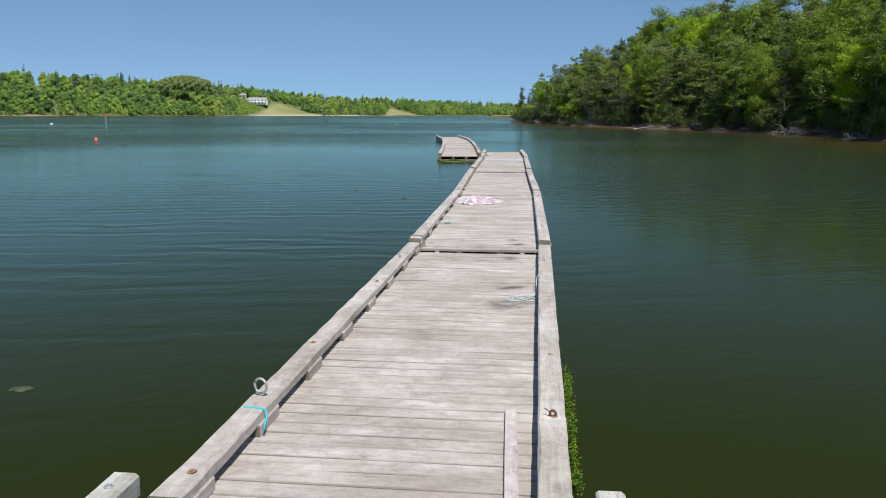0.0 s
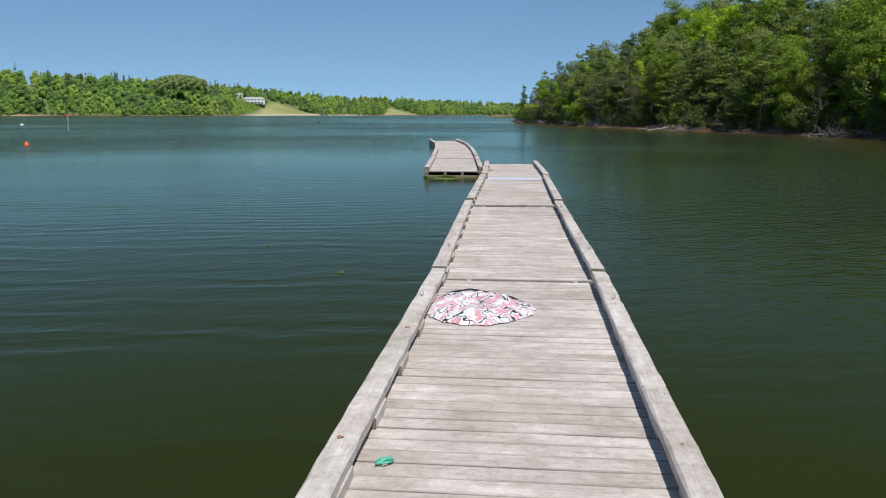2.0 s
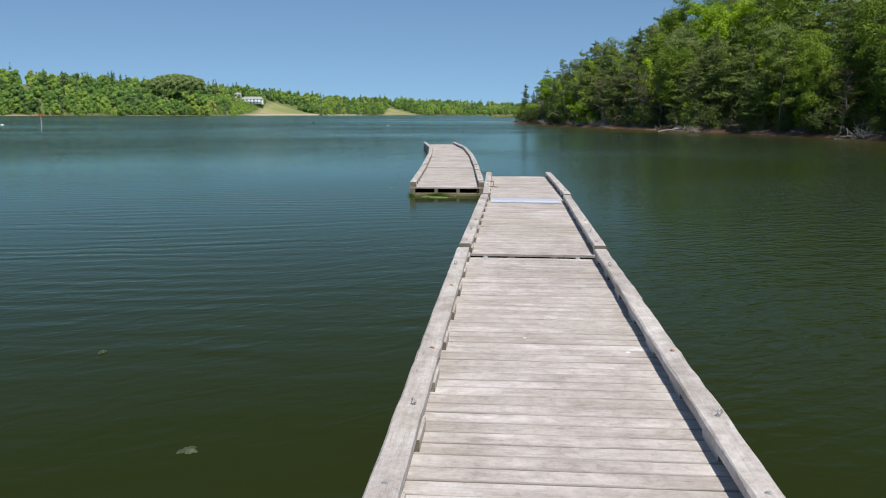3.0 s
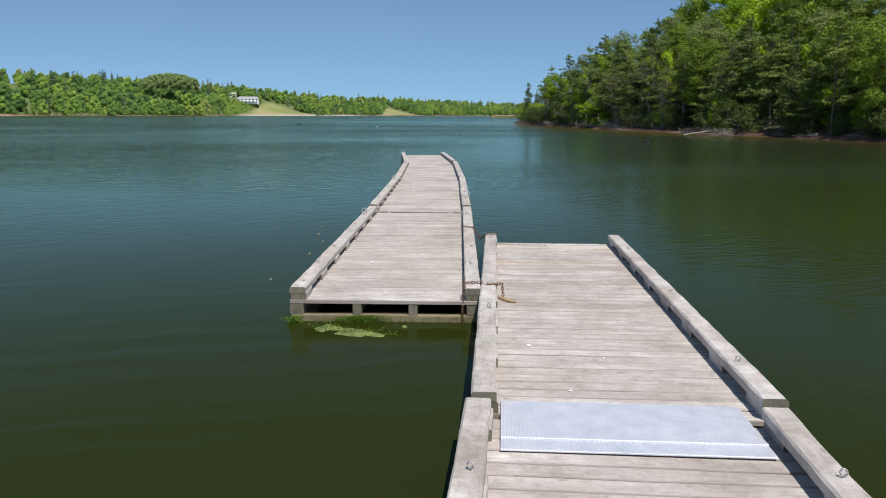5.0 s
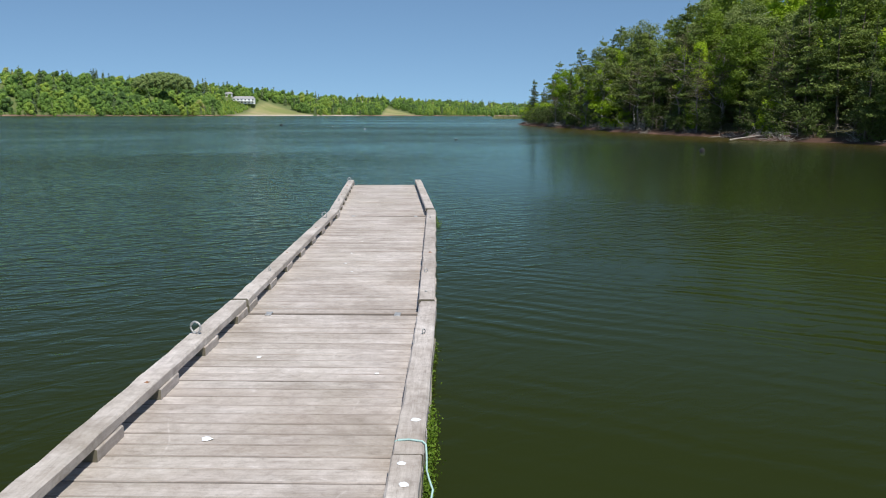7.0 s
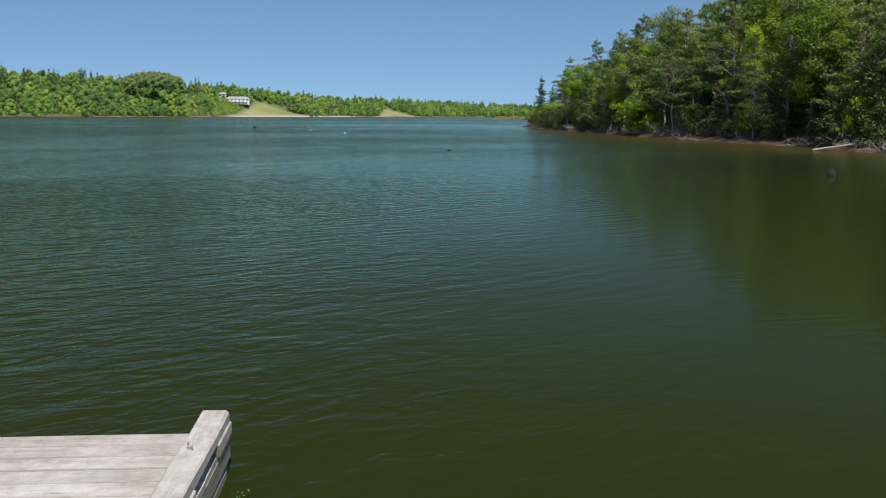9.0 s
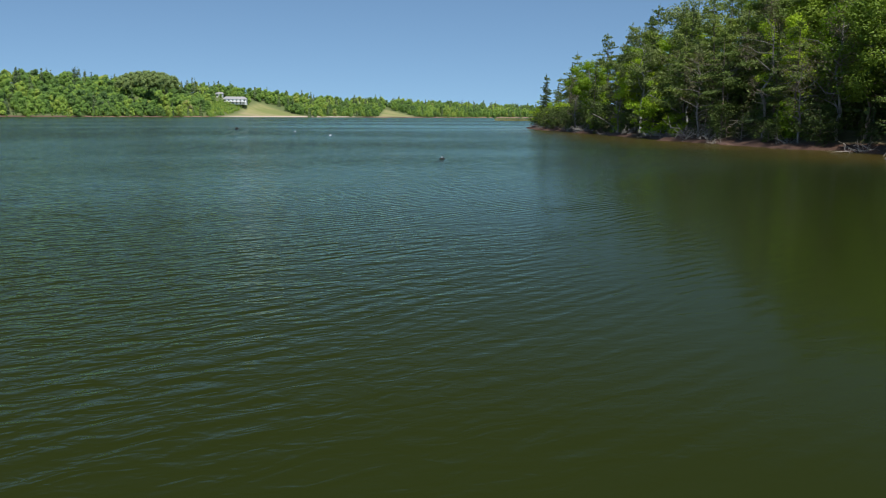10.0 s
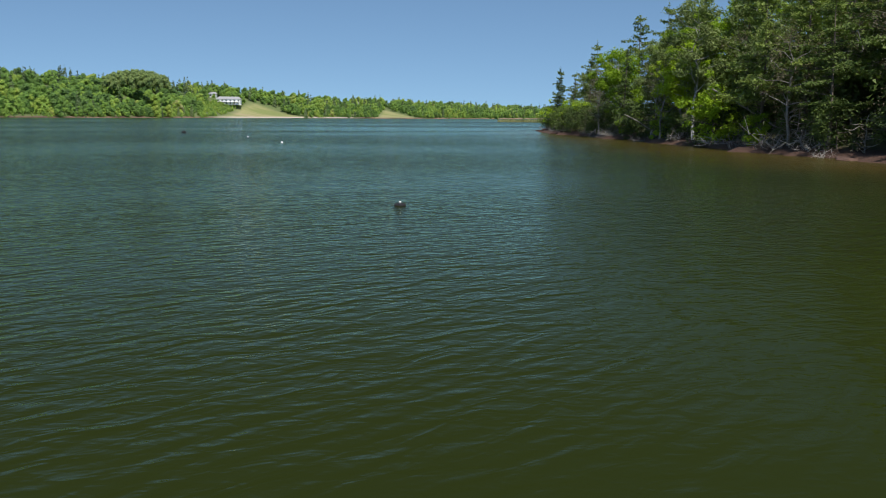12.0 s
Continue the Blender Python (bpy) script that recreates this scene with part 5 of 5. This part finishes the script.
fallen_trunk(31.6, 143.2, 0.05, 8, 6.6, 1.05, 0.085, "bleached fallen trunk slanting out over the water", seed=3)
fallen_trunk(27.3, 191.0, 5.2, -35, 6.5, -3.6, 0.08, "grey dead trunk leaning down the bank", TWIG, 5)
fallen_trunk(24.2, 214, 3.0, -25, 5.0, -2.6, 0.07, "grey dead trunk leaning down the bank", TWIG, 6)
fallen_trunk(22.5, 229, 0.2, 70, 5.0, 0.8, 0.08, "grey fallen trunk lying along the bank", DRIFT, 7)
fallen_trunk(20.2, 262, 0.1, -75, 4.5, 0.5, 0.08, "pale driftwood trunk at the point", DRIFT, 8)

# red stones at the point and along the bank
rk = np.random.default_rng(8)


def stone_mesh(seed):
    bm = bmesh.new()
    bmesh.ops.create_icosphere(bm, subdivisions=2, radius=1.0)
    r = np.random.default_rng(seed)
    o = Vector(r.uniform(0, 50, 3))
    for v in bm.verts:
        v.co *= 1 + 0.45 * noise.noise(v.co * 1.1 + o)
        v.co.z *= 0.45
    me = bpy.data.meshes.new("stone")
    bm.to_mesh(me)
    bm.free()
    me.materials.append(ROCK)
    return me


STONES = [stone_mesh(i) for i in range(4)]
for i in range(24):
    s = wrng.uniform(370, 412) if i < 16 else wrng.uniform(185, 330)
    x, y, nx, ny = shore_point(s)
    d = wrng.uniform(-0.4, 1.0)
    k = wrng.uniform(0.25, 0.9)
    ob = new("stone", STONES[i % 4])
    ob.matrix_basis = pose(x + nx * d, y + ny * d, max(0.02, height_at(x + nx * d, y + ny * d)), 0, 0, wrng.uniform(0, 360)) @ Matrix.Diagonal((k * 1.5, k, k * 0.7, 1))
    tagged(ob, "red sandstone slab at the water's edge", "stone", "stones along the bank")


# ---- far woods, reeds and houses ----
def ico_faces(level):
    """Triangles of a unit sphere, as an array of corners."""
    bm = bmesh.new()
    bmesh.ops.create_icosphere(bm, subdivisions=level, radius=1.0)
    tri = np.array([[v.co[:] for v in f.verts] for f in bm.faces])
    bm.free()
    return tri


CORE = ico_faces(1)


def far_crown(rng, x, y, z, h, w, quads, lobes=7):
    """A far broad-leaved crown: billows of leaf sprays that run together into one uneven dome."""
    out = []
    for k in range(lobes):
        f = (k + 0.5) / lobes
        a = k * 2.4 + rng.normal() * 0.4
        reach = w * 0.58 * math.sin(math.pi * (0.2 + 0.72 * f)) * rng.uniform(0.6, 1.2)
        r = w * rng.uniform(0.45, 0.62) * (1.1 - 0.4 * f)
        mid = np.array([x + reach * math.cos(a), y + reach * math.sin(a), z + h * (0.2 + 0.66 * f)])
        size = np.array([r, r, r * rng.uniform(0.8, 1.1)])
        out.append(CORE * size * 0.9 + mid)
        n = quads // lobes
        d = rng.normal(size=(n, 3))
        d /= np.linalg.norm(d, axis=1)[:, None]
        c = mid + d * size * rng.uniform(0.9, 1.18, (n, 1))
        up = d * 0.55 + np.array([0.0, -0.25, 0.45])
        out.append(leaf_blades(rng, c, 0.026 * h + 0.14, up, 0.0, 0.85, 0.13))
    return np.concatenate(out)


def far_spire(rng, x, y, z, h, quads):
    """A far conifer: tiers of drooping sprays round a stem, wide below and pointed above."""
    t = 1 - np.sqrt(rng.uniform(0.0, 0.95, quads))
    rad = (1 - t) ** 0.85 * h * 0.20 * (0.8 + 0.2 * np.sin(t * 40)) + 0.2
    a = rng.uniform(0, 6.283, quads)
    q = np.sqrt(rng.uniform(0.25, 1, quads))
    c = np.stack([np.cos(a) * rad * q + x, np.sin(a) * rad * q + y, t * h - 0.2 * rad * q + z], 1)
    nrm = np.stack([np.cos(a), np.sin(a), np.full(quads, 0.7)], 1)
    return leaf_blades(rng, c, 0.75, nrm, 0.1, 0.6, 0.3)


def far_trees(name, seed, count, needle, label, accept, quads=90, tall=(8.0, 14.5), shades=(0.0, 1.0), depth=95, lobes=6):
    rng = np.random.default_rng(seed)
    pts, hue = [], []
    made = 0
    while made < count:
        x = rng.uniform(-470, 420, 400)
        y = rng.uniform(500, 1420, 400)
        f = far_distance(x, y)
        grove_gap = np.hypot((x + 232) / 28, (y - 745) / 26) > 0.78
        grove_gap |= y < 730
        mown = np.maximum(field_mask(x, y), field_mask(x, y + 9))
        # drifts of the same kind stand together
        drift = 0.5 + 0.5 * np.sin(x * 0.047 + 1.3 * np.sin(y * 0.031)) * np.sin(y * 0.043 + 0.8)
        ok = (f > 0.6) & (f < depth) & (mown < 0.03) & grove_gap & accept(x, y, f, rng)
        for x_, y_, f_, d_ in zip(x[ok], y[ok], f[ok], drift[ok]):
            if made >= count:
                break
            made += 1
            z = height_at(x_, y_)
            h = rng.uniform(*tall)
            h *= 0.86 if x_ > -150 else 1.0
            if -0.250 < x_ / y_ < -0.196 and y_ < 880:
                h = min(h, 3.0 + 1.4 * rng.random() + 0.3 * max(0, -225 - x_))
            elif f_ < 12:
                h *= 0.72
            if needle:
                tri = far_spire(rng, x_, y_, z, h, quads)
            else:
                tri = far_crown(rng, x_, y_, z - 0.1 * h, h, h * rng.uniform(0.30, 0.42), quads, lobes)
            pts.append(tri)
            shade = np.clip(0.45 * d_ + 0.75 * rng.random() - 0.1, 0, 1)
            hue.append(np.full(len(tri), shades[0] + (shades[1] - shades[0]) * shade))
    me = leaves_mesh(name, np.concatenate(pts), FAR_NEEDLE if needle else FAR_LEAF, [("hue", np.concatenate(hue))])
    return tagged(new(name, me), label, "woods", kind="stuff")


far_trees("far_broadleaf_woods", 61, 2000, False, "far hillside woods in mixed spring greens", lambda x, y, f, r: r.random(len(x)) < np.where(f < 60, 1.0, 0.8), 294, depth=105)
far_trees("far_conifer_woods", 62, 430, True, "dark conifers along the far ridge", lambda x, y, f, r: r.random(len(x)) < np.where(x > -190, 0.55, np.where(f > 60, 0.9, np.where(f < 16, 0.5, 0.08))), 200, (9.0, 17.0), depth=100)
far_trees("far_shore_bushes", 64, 620, False, "low green bushes along the far shore", lambda x, y, f, r: f < 10, 48, (2.5, 5.5), (0.0, 0.75), 95, 3)
far_trees("far_hill_woods", 65, 60, False, "green trees below the far pine grove", lambda x, y, f, r: (x > -268) & (x < -190) & (y > 672) & (y < 734), 210)
far_trees("far_field_shrubs", 66, 190, False, "bright green shrubs below the far house", lambda x, y, f, r: (x / y > -0.252) & (x / y < -0.213) & (f < 55), 96, (2.6, 4.6), (0.45, 0.85), 95, 4)

# the dark grove that stands up as a dome on the far hill
grng = np.random.default_rng(63)
pts = []
for i in range(64):
    r, a = math.sqrt((i + 0.5) / 64), i * 2.4
    x, y = -233 + 23 * r * math.cos(a), 745 + 19 * r * math.sin(a)
    z = height_at(x, y)
    top = 27.5 + 9.0 * math.sqrt(1 - 0.92 * r * r) + grng.uniform(-0.7, 0.7)
    h = min(top - z, 11.0)
    pts.append(far_crown(grng, x, y, top - h, h, 3.4, 260, 5))
grove = new("far_pine_grove", leaves_mesh("far_pine_grove", np.concatenate(pts), FAR_GROVE, [("hue", grng.uniform(0.2, 1.0, sum(len(p) for p in pts)))]))
tagged(grove, "dark rounded pine grove on the far hill", "woods", kind="stuff")

rr = np.random.default_rng(9)
n = 3500
gx = rr.uniform(27, 90, n)
gy = rr.uniform(534, 556, n) + 4 * np.sin(gx * 0.21)
blade = np.stack([gx, gy, rr.uniform(0.1, 0.9, n)], 1)
reeds = new("reed_bed", leaves_mesh("reed_bed", leaf_blades(rr, blade, 0.6, np.tile([0.0, -1.0, 0.2], (n, 1)), 0.0, 0.4), REED))
tagged(reeds, "pale marsh grass on a low far spit", "reeds", kind="stuff")


def house(name, x, y, yaw, w, d, h, roof_h, label, bays, storeys=2, porch=True, lift=0.0):
    z = height_at(x, y) + lift
    ob = thing(name, pose(x, y, z - 0.3, 0, 0, yaw), label, "house")
    child("wall", box("wall", w, d, h + 0.3, WHITE, 0.05), ob)
    bm = bmesh.new()
    o = 0.5
    pr = [(-w / 2 - o, -d / 2 - o, h + 0.3), (w / 2 + o, -d / 2 - o, h + 0.3), (w / 2 + o, d / 2 + o, h + 0.3), (-w / 2 - o, d / 2 + o, h + 0.3), (-w / 2 - o + d * 0.25, 0, h + roof_h), (w / 2 + o - d * 0.25, 0, h + roof_h)]
    vv = [bm.verts.new(p) for p in pr]
    for f in ((0, 1, 5, 4), (1, 2, 5), (2, 3, 4, 5), (3, 0, 4), (3, 2, 1, 0)):
        bm.faces.new([vv[k] for k in f])
    me = bpy.data.meshes.new("roof")
    bm.to_mesh(me)
    bm.free()
    me.materials.append(ROOF)
    child("roof", me, ob)
    pane = box("window", w / bays * 0.42, 0.12, h / storeys * 0.5, GLASS, 0.01)
    for st in range(storeys):
        for b in range(bays):
            child("window", pane, ob, pose(-w / 2 + (b + 0.5) * w / bays, -d / 2 - 0.02, 0.3 + h / storeys * (st + 0.28)))
    if porch:
        child("balcony", box("balcony", w * 0.9, 1.8, 0.25, WHITE, 0.03), ob, pose(0, -d / 2 - 0.9, 0.3 + h / 2))
        post = box("post", 0.25, 0.25, h / 2 + 0.3, WHITE, 0.02)
        for b in range(bays + 1):
            child("post", post, ob, pose(-w * 0.44 + w * 0.88 * b / bays, -d / 2 - 1.7, 0))
    return ob


house("white_house", -198, 872, 8, 21, 10, 4.8, 2.6, "white two-storey house with a grey hipped roof above the far field", 6)
house("white_cottage", -216, 885, 8, 7, 6, 3.0, 2.0, "small white cottage beside the far house", 2, 1, False)
house("far_house", -66, 1085, 0, 10, 7, 3.4, 2.5, "white far house above a mown slope", 4, 1, False)
house("small_far_house", -104, 1035, 5, 8, 6, 3.6, 2.2, "small white house among the far trees", 2, 1, False)
